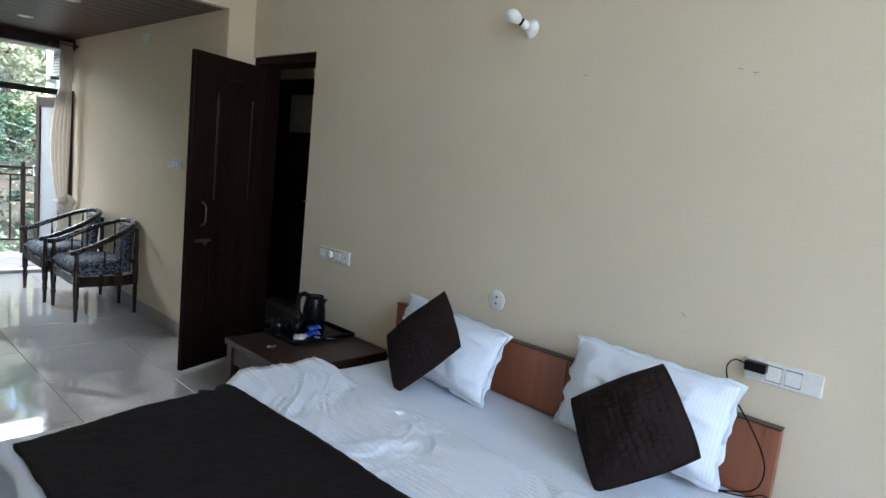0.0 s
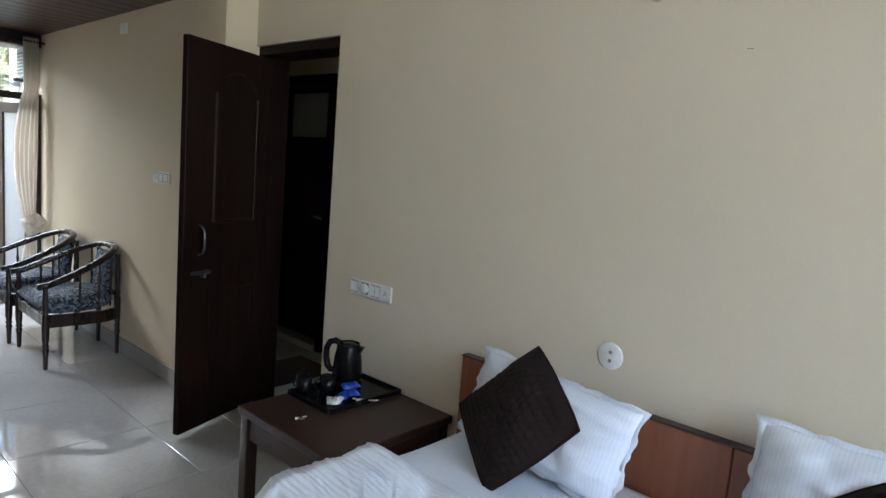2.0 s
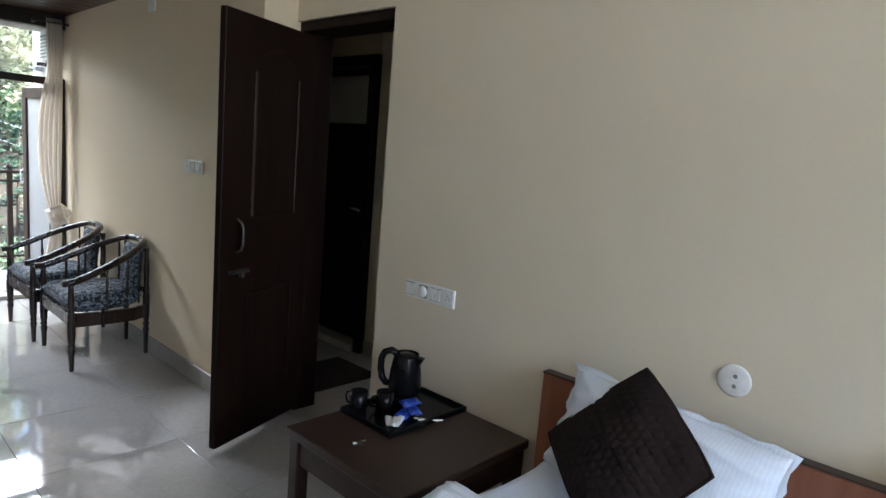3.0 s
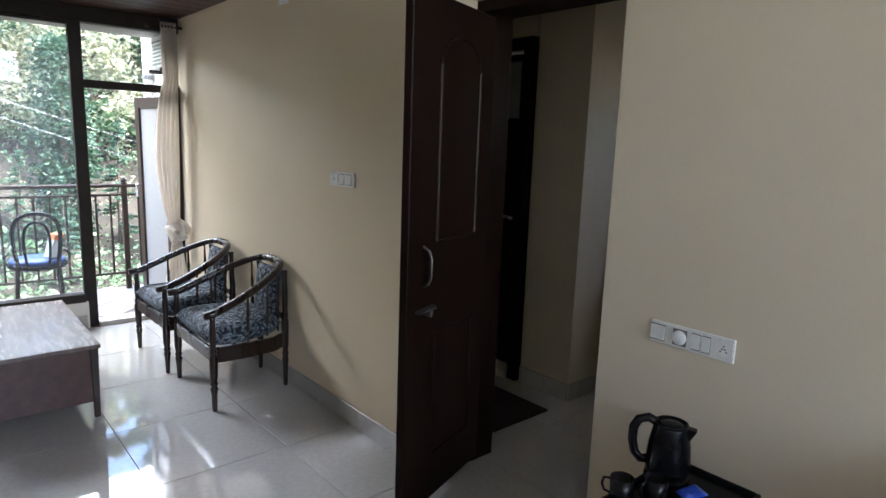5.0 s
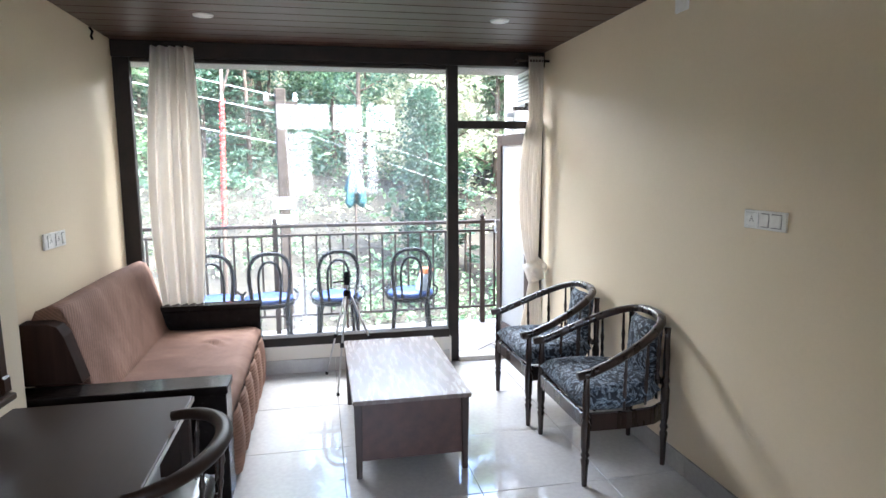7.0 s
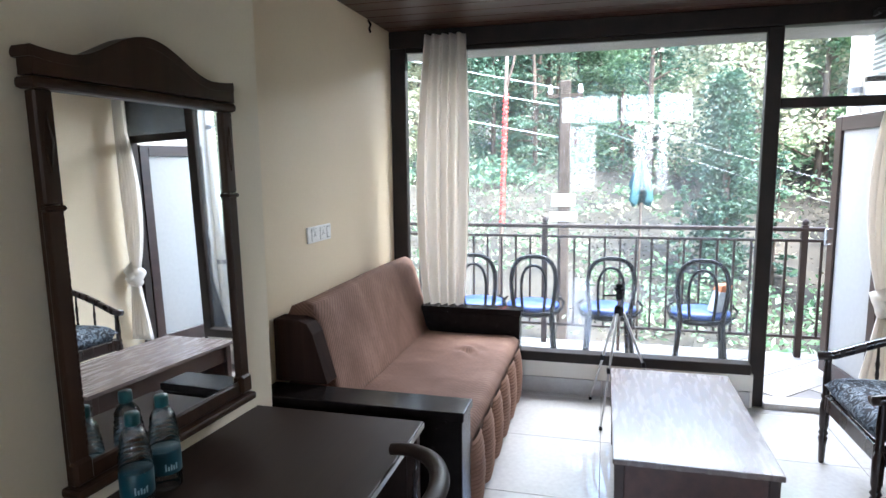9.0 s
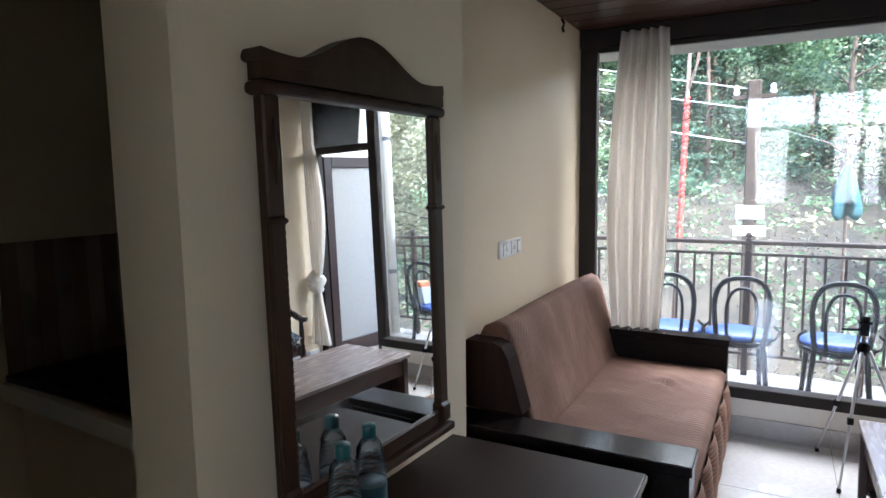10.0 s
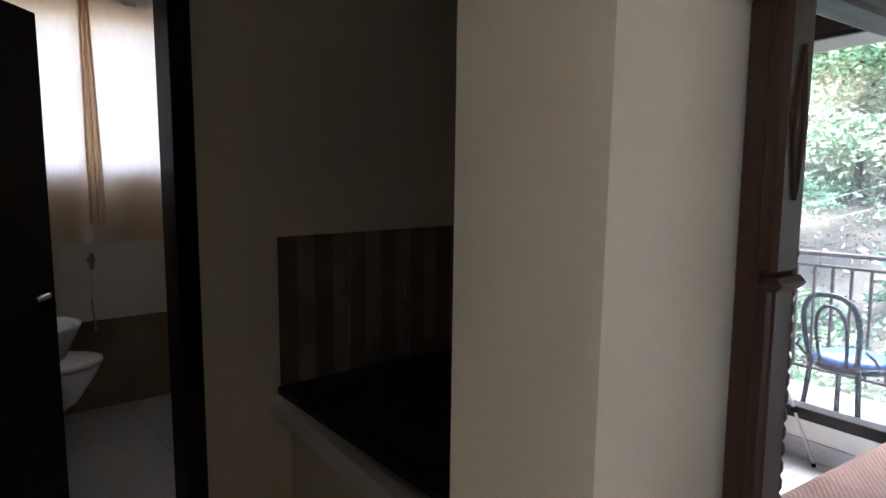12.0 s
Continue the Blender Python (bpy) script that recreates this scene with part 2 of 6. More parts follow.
M["leaf_green"] = leaf_material("green_leaves", (0.08, 0.15, 0.07), (0.16, 0.26, 0.13), (0.28, 0.38, 0.21))
M["leaf_dark"] = leaf_material("dark_green_leaves", (0.045, 0.09, 0.055), (0.085, 0.15, 0.095), (0.14, 0.22, 0.14))
M["leaf_ivy"] = leaf_material("ivy_leaves", (0.03, 0.06, 0.035), (0.042, 0.085, 0.05), (0.07, 0.12, 0.07))
M["leaf_litter"] = leaf_material("dry_fallen_leaves", (0.025, 0.022, 0.014), (0.065, 0.055, 0.036), (0.16, 0.145, 0.10))
# yellow-green leaves, paled further so the colour carries strong sunlight
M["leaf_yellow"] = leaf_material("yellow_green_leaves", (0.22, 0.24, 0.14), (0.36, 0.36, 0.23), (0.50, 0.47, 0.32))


def glass_material(name, tint=(1, 1, 1), ior=1.45, haze=0.0):
    m = bpy.data.materials.new(name)
    m.use_nodes = True
    nt = m.node_tree
    nt.nodes.remove(nt.nodes["Principled BSDF"])
    t = nt.nodes.new("ShaderNodeBsdfTransparent")
    t.inputs[0].default_value = (*tint, 1)
    g = nt.nodes.new("ShaderNodeBsdfGlossy")
    g.inputs["Roughness"].default_value = 0.0
    f = nt.nodes.new("ShaderNodeFresnel")
    f.inputs[0].default_value = ior
    ms = nt.nodes.new("ShaderNodeMixShader")
    nt.links.new(f.outputs[0], ms.inputs[0])
    nt.links.new(t.outputs[0], ms.inputs[1])
    nt.links.new(g.outputs[0], ms.inputs[2])
    last = ms.outputs[0]
    # translucent share that lays a pale haze over the view outside
    if haze:
        du = nt.nodes.new("ShaderNodeBsdfTranslucent")
        du.inputs[0].default_value = (0.85, 0.88, 0.9, 1)
        md = nt.nodes.new("ShaderNodeMixShader")
        film = tex(nt, scale=1.5, detail=6)
        nt.links.new(ramp(nt, film.outputs[0], [(0.3, (haze * 0.6,) * 3), (0.7, (haze * 1.4,) * 3)]), md.inputs[0])
        nt.links.new(last, md.inputs[1])
        nt.links.new(du.outputs[0], md.inputs[2])
        last = md.outputs[0]
    nt.links.new(last, nt.nodes["Material Output"].inputs[0])
    return m


M["glass"] = glass_material("dusty_window_glass", (0.97, 0.985, 0.98), 1.45, 0.009)
M["bottle"] = glass_material("clear_bottle_plastic", (0.97, 0.985, 0.985), 1.6)
mm, nt, b = nodes_of("silvered_mirror")
b.inputs["Base Color"].default_value, b.inputs["Metallic"].default_value, b.inputs["Roughness"].default_value = (0.86, 0.88, 0.87, 1), 1.0, 0.01
M["mirror"] = mm


def pattern_fabric():
    m, nt, b = nodes_of("blue_leaf_print_fabric")
    v = tex(nt, scale=17, detail=2.5, Distortion=2.2)
    v2 = tex(nt, scale=40, detail=2)
    a = ramp(nt, v.outputs[0], [(0.44, (0.012, 0.017, 0.028)), (0.50, (0.05, 0.075, 0.11)), (0.54, (0.33, 0.38, 0.43)), (0.60, (0.10, 0.14, 0.19)), (0.68, (0.02, 0.03, 0.045))])
    c = ramp(nt, v2.outputs[0], [(0.42, (0.3, 0.3, 0.3)), (0.58, (1, 1, 1))])
    nt.links.new(mix(nt, a, c, 0.6, "MULTIPLY"), b.inputs["Base Color"])
    b.inputs["Roughness"].default_value = 0.8
    bump(nt, b, v2.outputs[0], 0.2, 0.004)
    return m


M["fabric"] = pattern_fabric()


def worn_top():
    m, nt, b = nodes_of("worn_varnished_table_top")
    g = tex(nt, scale=1.6, stretch=(0.8, 12, 12), detail=5)
    w = tex(nt, scale=16, stretch=(0.45, 2.6, 1), detail=9, Distortion=0.4)
    base = ramp(nt, g.outputs[0], [(0.3, (0.095, 0.064, 0.054)), (0.7, (0.115, 0.08, 0.068))])
    nt.links.new(mix(nt, base, (0.46, 0.42, 0.41), ramp(nt, w.outputs[0], [(0.38, (0.18, 0.18, 0.18)), (0.78, (0.25, 0.25, 0.25))])), b.inputs["Base Color"])
    nt.links.new(ramp(nt, w.outputs[0], [(0.4, (0.265, 0.265, 0.265)), (0.7, (0.285, 0.285, 0.285))]), b.inputs["Roughness"])
    b.inputs["Specular IOR Level"].default_value = 0.4
    bump(nt, b, g.outputs[0], 0.015, 0.003)
    return m


M["worn_top"] = worn_top()
m0, nt, b0 = nodes_of("thin_cream_cloth")
wv = tex(nt, scale=60, stretch=(1, 1, 0.2))
cc = ramp(nt, wv.outputs[0], [(0.3, (0.74, 0.58, 0.40)), (0.7, (0.78, 0.63, 0.45))])
nt.links.new(cc, b0.inputs["Base Color"])
tl = nt.nodes.new("ShaderNodeBsdfTranslucent")
nt.links.new(cc, tl.inputs[0])
msh = nt.nodes.new("ShaderNodeMixShader")
msh.inputs[0].default_value = 0.3
nt.links.new(b0.outputs[0], msh.inputs[1])
nt.links.new(tl.outputs[0], msh.inputs[2])
nt.links.new(msh.outputs[0], nt.nodes["Material Output"].inputs[0])
M["thin_curtain"] = m0

mf, nt, bf = nodes_of("frosted_glass")
fz = tex(nt, scale=30)
nt.links.new(ramp(nt, fz.outputs[0], [(0.3, (0.48, 0.48, 0.47)), (0.7, (0.55, 0.55, 0.54))]), bf.inputs["Base Color"])
bf.inputs["Roughness"].default_value = 0.12
tt = nt.nodes.new("ShaderNodeBsdfTranslucent")
tt.inputs[0].default_value = (0.52, 0.52, 0.51, 1)
mx = nt.nodes.new("ShaderNodeMixShader")
mx.inputs[0].default_value = 0.6
nt.links.new(bf.outputs[0], mx.inputs[1])
nt.links.new(tt.outputs[0], mx.inputs[2])
nt.links.new(mx.outputs[0], nt.nodes["Material Output"].inputs[0])
M["frosted"] = mf


# ---- mesh helpers ----
def finish(name, bm, mat, smooth=False):
    bmesh.ops.recalc_face_normals(bm, faces=bm.faces)
    me = bpy.data.meshes.new(name)
    bm.to_mesh(me)
    bm.free()
    for k in (mat if isinstance(mat, (list, tuple)) else [mat]):
        me.materials.append(M[k] if isinstance(k, str) else k)
    if smooth:
        for p in me.polygons:
            p.use_smooth = True
    return me


def part(name, bm, material, parent, label="", smooth=False, m=None):
    ob = new(name, finish(name, bm, material, smooth))
    ob.parent = parent
    if m is not None:
        ob.matrix_basis = m
    if label:
        ob["label"] = label
    return ob


def again(ob, m, parent=None):
    """Another part on the same mesh."""
    o = new(ob.name.split(".")[0], ob.data)
    o.parent = parent or ob.parent
    o.matrix_basis = m
    return o


def thing(name, label, category, m=None, group="", kind=""):
    ob = new(name)
    ob.empty_display_size = 0.1
    if m is not None:
        ob.matrix_basis = m
    return tagged(ob, label, category, group, kind)


def solo(name, bm, material, label, category="", kind="", smooth=False, m=None, group=""):
    ob = new(name, finish(name, bm, material, smooth))
    if m is not None:
        ob.matrix_basis = m
    return tagged(ob, label, category, group, kind)


def box(x0, x1, y0, y1, z0, z1, bevel=0.0, bm=None, seg=1):
    own = bm is None
    t = bmesh.new()
    bmesh.ops.create_cube(t, size=1)
    for v in t.verts:
        v.co = Vector(((x0 + x1) / 2 + v.co.x * (x1 - x0), (y0 + y1) / 2 + v.co.y * (y1 - y0), (z0 + z1) / 2 + v.co.z * (z1 - z0)))
    if bevel:
        bmesh.ops.bevel(t, geom=t.edges[:], offset=bevel, segments=seg, affect="EDGES", profile=0.5)
    if own:
        return t
    return join(bm, t)


def join(bm, t, m=None):
    if m is not None:
        t.transform(m)
    me = bpy.data.meshes.new("tmp")
    t.to_mesh(me)
    t.free()
    bm.from_mesh(me)
    bpy.data.meshes.remove(me)
    return bm


def lathe(profile, n=20, bm=None, m=None):
    """Turned shape about z from (radius, height) pairs, closed at both ends."""
    t = bmesh.new()
    rings = []
    for r, z in profile:
        rings.append([t.verts.new((r * math.cos(2 * math.pi * i / n), r * math.sin(2 * math.pi * i / n), z)) for i in range(n)])
    for a, b in zip(rings, rings[1:]):
        for i in range(n):
            t.faces.new((a[i], a[(i + 1) % n], b[(i + 1) % n], b[i]))
    t.faces.new(rings[0][::-1])
    t.faces.new(rings[-1])
    if bm is None:
        if m is not None:
            t.transform(m)
        return t
    return join(bm, t, m)


def sweep(points, shape, bm=None, up=(0, 0, 1), scales=None, closed=False):
    """A bar of the given cross-section (list of (side, up)) along points."""
    t = bmesh.new()
    pts = [Vector(p) for p in points]
    n = len(pts)
    rings = []
    for i, p in enumerate(pts):
        a, b = (pts[(i - 1) % n], pts[(i + 1) % n]) if closed else (pts[max(i - 1, 0)], pts[min(i + 1, n - 1)])
        d = (b - a).normalized()
        s = d.cross(Vector(up))
        s = s.normalized() if s.length > 1e-4 else Vector((1, 0, 0))
        u = s.cross(d)
        k = scales[i] if scales else 1.0
        rings.append([t.verts.new(p + s * (x * k) + u * (y * k)) for x, y in shape])
    m = len(shape)
    pairs = list(zip(rings, rings[1:])) + ([(rings[-1], rings[0])] if closed else [])
    for a, b in pairs:
        for i in range(m):
            t.faces.new((a[i], a[(i + 1) % m], b[(i + 1) % m], b[i]))
    if not closed:
        t.faces.new(rings[0][::-1])
        t.faces.new(rings[-1])
    return t if bm is None else join(bm, t)


def ring(r, n=8, ry=None):
    return [(r * math.cos(2 * math.pi * i / n), (ry or r) * math.sin(2 * math.pi * i / n)) for i in range(n)]


def extrude_outline(outline, depth, bevel=0.0):
    """A slab from an outline in x,z of the given depth along y (from 0 to depth)."""
    t = bmesh.new()
    f = t.faces.new([t.verts.new((x, 0, z)) for x, z in outline])
    r = bmesh.ops.extrude_face_region(t, geom=[f])
    bmesh.ops.translate(t, verts=[v for v in r["geom"] if isinstance(v, bmesh.types.BMVert)], vec=(0, depth, 0))
    if bevel:
        bmesh.ops.recalc_face_normals(t, faces=t.faces)
        es = [e for e in t.edges if len(e.link_faces) == 2 and e.calc_face_angle(0) > 0.6]
        bmesh.ops.bevel(t, geom=es, offset=bevel, segments=2, affect="EDGES", profile=0.5)
    return t


# ---- the plan ----
XW = -7.93            # window plane
YC, YB = 1.972, 2.155  # wall behind the armchairs, wall behind the bed
YM, YS = -0.92, -0.96  # wall with the mirror, wall behind the sofa
XD0, XD1 = -4.81, -4.09  # door opening in the bed's wall
XE = 1.0              # bedroom's window wall
ZC, ZB = 2.28, 3.0     # plank ceiling, bedroom ceiling
YR = -2.57            # wall of the dark recess


def wall(name, x0, x1, y0, y1, z0=0.0, z1=ZB + 0.1, mat="wall", label="cream painted plaster wall"):
    return solo(name, box(x0, x1, y0, y1, z0, z1), mat, label, "wall", "structure")


wall("wall_chairs", XW - 0.12, XD0, YC, YC + 0.32, mat="living_wall")
wall("wall_bed", XD1, XE + 0.2, YB, YB + 0.14)
wall("wall_over_door", XD0, XD1, YB, YB + 0.14, 2.015)
wall("wall_sofa", XW - 0.12, -6.10, YS - 0.2, YS, mat="living_wall")
t = box(-6.10, -5.015, -1.12, YM, 0.0, ZB + 0.1)
for v in t.verts:
    if v.co.y > -1.0:
        v.co.y += (-5.015 - v.co.x) * 0.0717
solo("wall_mirror", t, "wall", "cream painted plaster wall beside the mirror", "wall", "structure")
wall("wall_recess", -7.2, -5.20, YR - 0.12, YR, mat="living_wall")
wall("wall_recess_over_door", -5.20, -4.42, YR - 0.12, YR, 2.0)
wall("wall_recess_end", -4.42, -4.2, YR - 0.12, YR)
wall("wall_recess_side", -7.3, -7.2, YR - 0.12, YS - 0.2)
wall("wall_hall_side", -4.3, -4.2, YR, -0.62)
wall("wall_bedroom_back", -4.2, XE + 0.2, -0.77, -0.62)
wall("wall_bedroom_window_low", XE, XE + 0.2, -0.62, YB, 0, 0.85)
wall("wall_bedroom_window_high", XE, XE + 0.2, -0.62, YB, 2.85)
wall("wall_bedroom_window_near", XE, XE + 0.2, -0.62, -0.55, 0.85, 2.85)
wall("wall_bedroom_window_far", XE, XE + 0.2, 2.05, YB, 0.85, 2.85)
wall("wall_under_window", XW - 0.09, XW + 0.06, YS, 1.26, -0.1, 0.2, "white_wall", "low white wall under the window")
solo("ceiling_bedroom", box(-4.81, XE + 0.2, YR - 0.12, YB, ZB, ZB + 0.1), "ceiling_white", "white painted ceiling", "ceiling", "structure")
solo("ceiling_bulkhead", box(-4.87, -4.81, YM, YC, ZC, ZB + 0.1), "wall", "cream bulkhead above the plank ceiling", "wall", "structure")
solo("ceiling_recess", box(-7.2, -4.3, YR, -1.12, 2.3, 2.4), "ceiling_white", "white painted ceiling", "ceiling", "structure")
# unseen low plank ceiling, added to keep light out of hall and recess
bm = bmesh.new()
for k in range(5):
    box(-5.015 + 0.143 * k + 0.002, -5.015 + 0.143 * (k + 1) - 0.002, YR, YM, 2.2, 2.22, 0.003, bm)
box(-5.2, -4.3, YR, YM, 2.22, 2.25, 0, bm)
solo("ceiling_hall", bm, "ceiling_wood", "unseen dark plank ceiling added to dim the small hall", "ceiling", "structure")
bm = bmesh.new()
PL = 0.1485
xx = XW
while xx < -4.87:
    box(xx + 0.002, min(xx + PL - 0.004, -4.87), YS, YC, ZC, ZC + 0.02, 0.003, bm)
    xx += PL
box(XW, -4.87, YS, YC, ZC + 0.02, ZC + 0.05, 0, bm)
solo("ceiling", bm, "ceiling_wood", "dark brown glossy plank ceiling", "ceiling", "structure")

# corridor beyond the inner door
wall("wall_corridor_left", -6.3, -6.08, 3.12, 3.24, 0, 2.6)
wall("wall_corridor_end", -6.4, -3.0, 5.2, 5.3, 0, 2.6)
wall("wall_corridor_far", -5.3, -4.93, 3.12, 5.2, 0, 2.6)
wall("wall_corridor_right_low", -3.2, -3.0, YB + 0.14, 5.2, 0, 1.6)
wall("wall_corridor_right_high", -3.2, -3.0, YB + 0.14, 5.2, 2.1, 2.6)
wall("wall_corridor_right_near", -3.2, -3.0, YB + 0.14, 4.0, 1.6, 2.1)
wall("wall_corridor_right_far", -3.2, -3.0, 4.42, 5.2, 1.6, 2.1)
wall("wall_corridor_west", -6.4, -6.3, YC + 0.32, 3.24, 0, 2.6)
solo("ceiling_corridor", box(-6.4, -3.0, YB + 0.14, 5.3, 2.6, 2.7), "ceiling_white", "white painted corridor ceiling", "ceiling", "structure")

# bathroom
wall("wall_bathroom_left", -6.1, -6.0, -4.75, YR - 0.12, 0, 2.6, "white_wall", "pale bathroom wall")
wall("wall_bathroom_right", -4.45, -4.35, -4.75, YR - 0.12, 0, 2.6, "white_wall", "pale bathroom wall")
wall("wall_bathroom_back_low", -6.1, -4.35, -4.75, -4.6, 0, 1.40, "white_wall", "pale bathroom wall")
wall("wall_bathroom_back_high", -6.1, -4.1, -4.75, -4.6, 2.3, 2.6, "white_wall", "pale bathroom wall")
wall("wall_bathroom_back_left", -6.1, -5.75, -4.75, -4.6, 1.40, 2.3, "white_wall", "pale bathroom wall")
wall("wall_bathroom_back_right", -4.6, -4.1, -4.75, -4.6, 1.40, 2.3, "white_wall", "pale bathroom wall")
solo("ceiling_bathroom", box(-6.1, -4.1, -4.75, YR - 0.12, 2.6, 2.7), "ceiling_white", "white bathroom ceiling", "ceiling", "structure")

# the floor bed under the tiles
solo("floor", box(XW - 0.1, XE + 0.2, -4.75, 5.3, -0.12, -0.004), "grout", "pale polished tile floor with thin dark joints", "floor", "structure")
wall("wall_corridor_over_door", -6.08, -5.31, 3.12, 3.24, 2.05, 2.6)
# unseen side room; its small opening is added to light the pane in door_3
wall("wall_side_room_low", -6.4, -6.3, 3.24, 5.2, 0, 1.65)
wall("wall_side_room_high", -6.4, -6.3, 3.24, 5.2, 1.88, 2.6)
wall("wall_side_room_near", -6.4, -6.3, 3.24, 3.9, 1.65, 1.88)
wall("wall_side_room_far", -6.4, -6.3, 4.1, 5.2, 1.65, 1.88)

# ---- doors and windows ----


def inner_door():
    """Dark panelled door standing open into the room, with its frame."""
    d = thing("door_1", "dark brown panelled wooden door standing open", "door", kind="structure")
    for nm, b in (("door_frame", box(XD0, XD0 + 0.05, 2.2, 2.34, 0, 2.01, 0.004)), ("door_frame", box(XD1 - 0.014, XD1, 2.17, 2.34, 0, 2.01, 0.004)),
                  ("door_frame", box(XD0, XD1, 2.17, 2.34, 1.965, 2.014, 0.004))):
        part(nm, b, "door", d)
    m = Matrix.Translation((-4.577, 1.652, 0)) @ Matrix.Rotation(math.atan2(0.681, -0.236), 4, "Z")
    leaf = part("door_leaf", box(0, 0.715, -0.018, 0.018, 0.02, 1.955, 0.004), "door", d, m=m)
    for side in (-1, 1):
        for x in (0.19, 0.49):
            part("moulding", sweep([(x, side * 0.02, 1.08), (x, side * 0.02, 1.72)], ring(0.007, 6), up=(0, 1, 0)), "chair_wood", leaf)
        arch = [(0.34 - 0.15 * math.cos(a), side * 0.02, 1.72 + 0.11 * math.sin(a)) for a in [math.pi * i / 12 for i in range(13)]]
        part("moulding", sweep(arch, ring(0.006, 6), up=(0, 1, 0)), "door", leaf)
        part("moulding", sweep([(0.19, side * 0.02, 1.08), (0.49, side * 0.02, 1.08)], ring(0.006, 6), up=(0, 1, 0)), "door", leaf)
        low = [(0.19, 0.22), (0.49, 0.22), (0.49, 0.72), (0.19, 0.72)]
        part("moulding", sweep([(x, side * 0.02, z) for x, z in low], ring(0.009, 6), up=(0, 1, 0), closed=True), "door", leaf)
    for side in (-1, 1):
        pull = [(0.10, side * 0.018, 1.07), (0.10, side * 0.045, 1.055), (0.10, side * 0.055, 1.03), (0.10, side * 0.055, 0.96), (0.10, side * 0.045, 0.935), (0.10, side * 0.018, 0.92)]
        part("pull_handle", sweep(pull, ring(0.006, 8), up=(1, 0, 0)), "dull_metal", leaf, "dull metal pull handle", True)
    bm = box(0.05, 0.17, -0.035, -0.018, 0.825, 0.84, 0.002)
    sweep([(0.05, -0.04, 0.832), (0.16, -0.04, 0.832)], ring(0.007, 8), bm, up=(0, 0, 1))
    box(0.10, 0.115, -0.06, -0.03, 0.81, 0.835, 0.002, bm)
    part("latch", bm, "dull_metal", leaf, "worn metal slide bolt")


inner_door()


def window_wall():
    w = thing("window_1", "large dark-framed balcony window with clear glass", "window", kind="structure")
    f = [("head_rail", (XW - 0.05, XW + 0.05, YS, YC, 2.175, ZC)), ("side_post", (XW - 0.03, XW + 0.03, YS, YS + 0.10, 0.0, 2.175)),
         ("mullion", (XW - 0.03, XW + 0.03, 1.245, 1.325, 0.0, 2.175)), ("sill_rail", (XW - 0.03, XW + 0.07, YS + 0.10, 1.245, 0.2, 0.262)),
         ("top_bead", (XW - 0.02, XW + 0.02, YS + 0.10, 1.245, 2.15, 2.175))]
    for nm, b in f:
        part(nm, box(*b, 0.004), "frame", w)
    p = part("pane", box(XW - 0.003, XW + 0.003, YS + 0.10, 1.245, 0.262, 2.15), "glass", w)
    p.visible_shadow = False
    d = thing("door_2", "dark-framed glazed balcony door standing open outwards", "door", kind="structure")
    part("transom", box(XW - 0.03, XW + 0.03, 1.325, YC, 1.735, 1.79, 0.004), "frame", d)
    part("jamb", box(XW - 0.04, XW + 0.03, 1.90, YC, -0.03, 1.735, 0.004), "frame", d)
    part("threshold", box(XW - 0.08, XW + 0.06, 1.325, 1.90, -0.06, 0.035, 0.004), "concrete", d)
    q = part("pane", box(XW - 0.003, XW + 0.003, 1.325, YC, 1.79, 2.175), "glass", d)
    q.visible_shadow = False
    leaf = part("door_leaf", box(-0.62, -0.54, -0.02, 0.02, 0.045, 1.72, 0.003), "side_wood", d, m=pose(XW - 0.05, 1.915, 0, 0, 0, 7))
    for b in ((-0.08, 0.0, -0.02, 0.02, 0.045, 1.72), (-0.54, -0.08, -0.02, 0.02, 0.01, 0.13), (-0.54, -0.08, -0.02, 0.02, 1.63, 1.72)):
        part("rail", box(*b, 0.003), "side_wood", leaf)
    g = part("pane", box(-0.54, -0.08, -0.003, 0.003, 0.13, 1.63), "frosted", leaf)
    g.visible_shadow = False
    part("handle", sweep([(-0.58, -0.02, 1.0), (-0.58, -0.05, 1.0), (-0.58, -0.05, 0.9), (-0.58, -0.02, 0.9)], ring(0.007, 6), up=(1, 0, 0)), "chrome", leaf)


window_wall()


def bedroom_window():
    w = thing("window_2", "wide dark-framed bedroom window with several openings", "window", kind="structure")
    y0, y1, z0, z1 = -0.55, 2.05, 0.85, 2.85
    for b in ((y0, y1, z0, z0 + 0.06), (y0, y1, z1 - 0.06, z1), (y0, y0 + 0.06, z0 + 0.06, z1 - 0.06), (y1 - 0.06, y1, z0 + 0.06, z1 - 0.06), (y0 + 0.06, y1 - 0.06, 2.2, 2.27)):
        part("window_frame", box(XE + 0.04, XE + 0.12, *b, 0.004), "frame", w)
    for y in (0.62, 1.32):
        part("mullion", box(XE + 0.04, XE + 0.12, y - 0.04, y + 0.04, z0 + 0.06, 2.2, 0.004), "frame", w)
        part("mullion", box(XE + 0.04, XE + 0.12, y - 0.04, y + 0.04, 2.27, z1 - 0.06, 0.004), "frame", w)


bedroom_window()

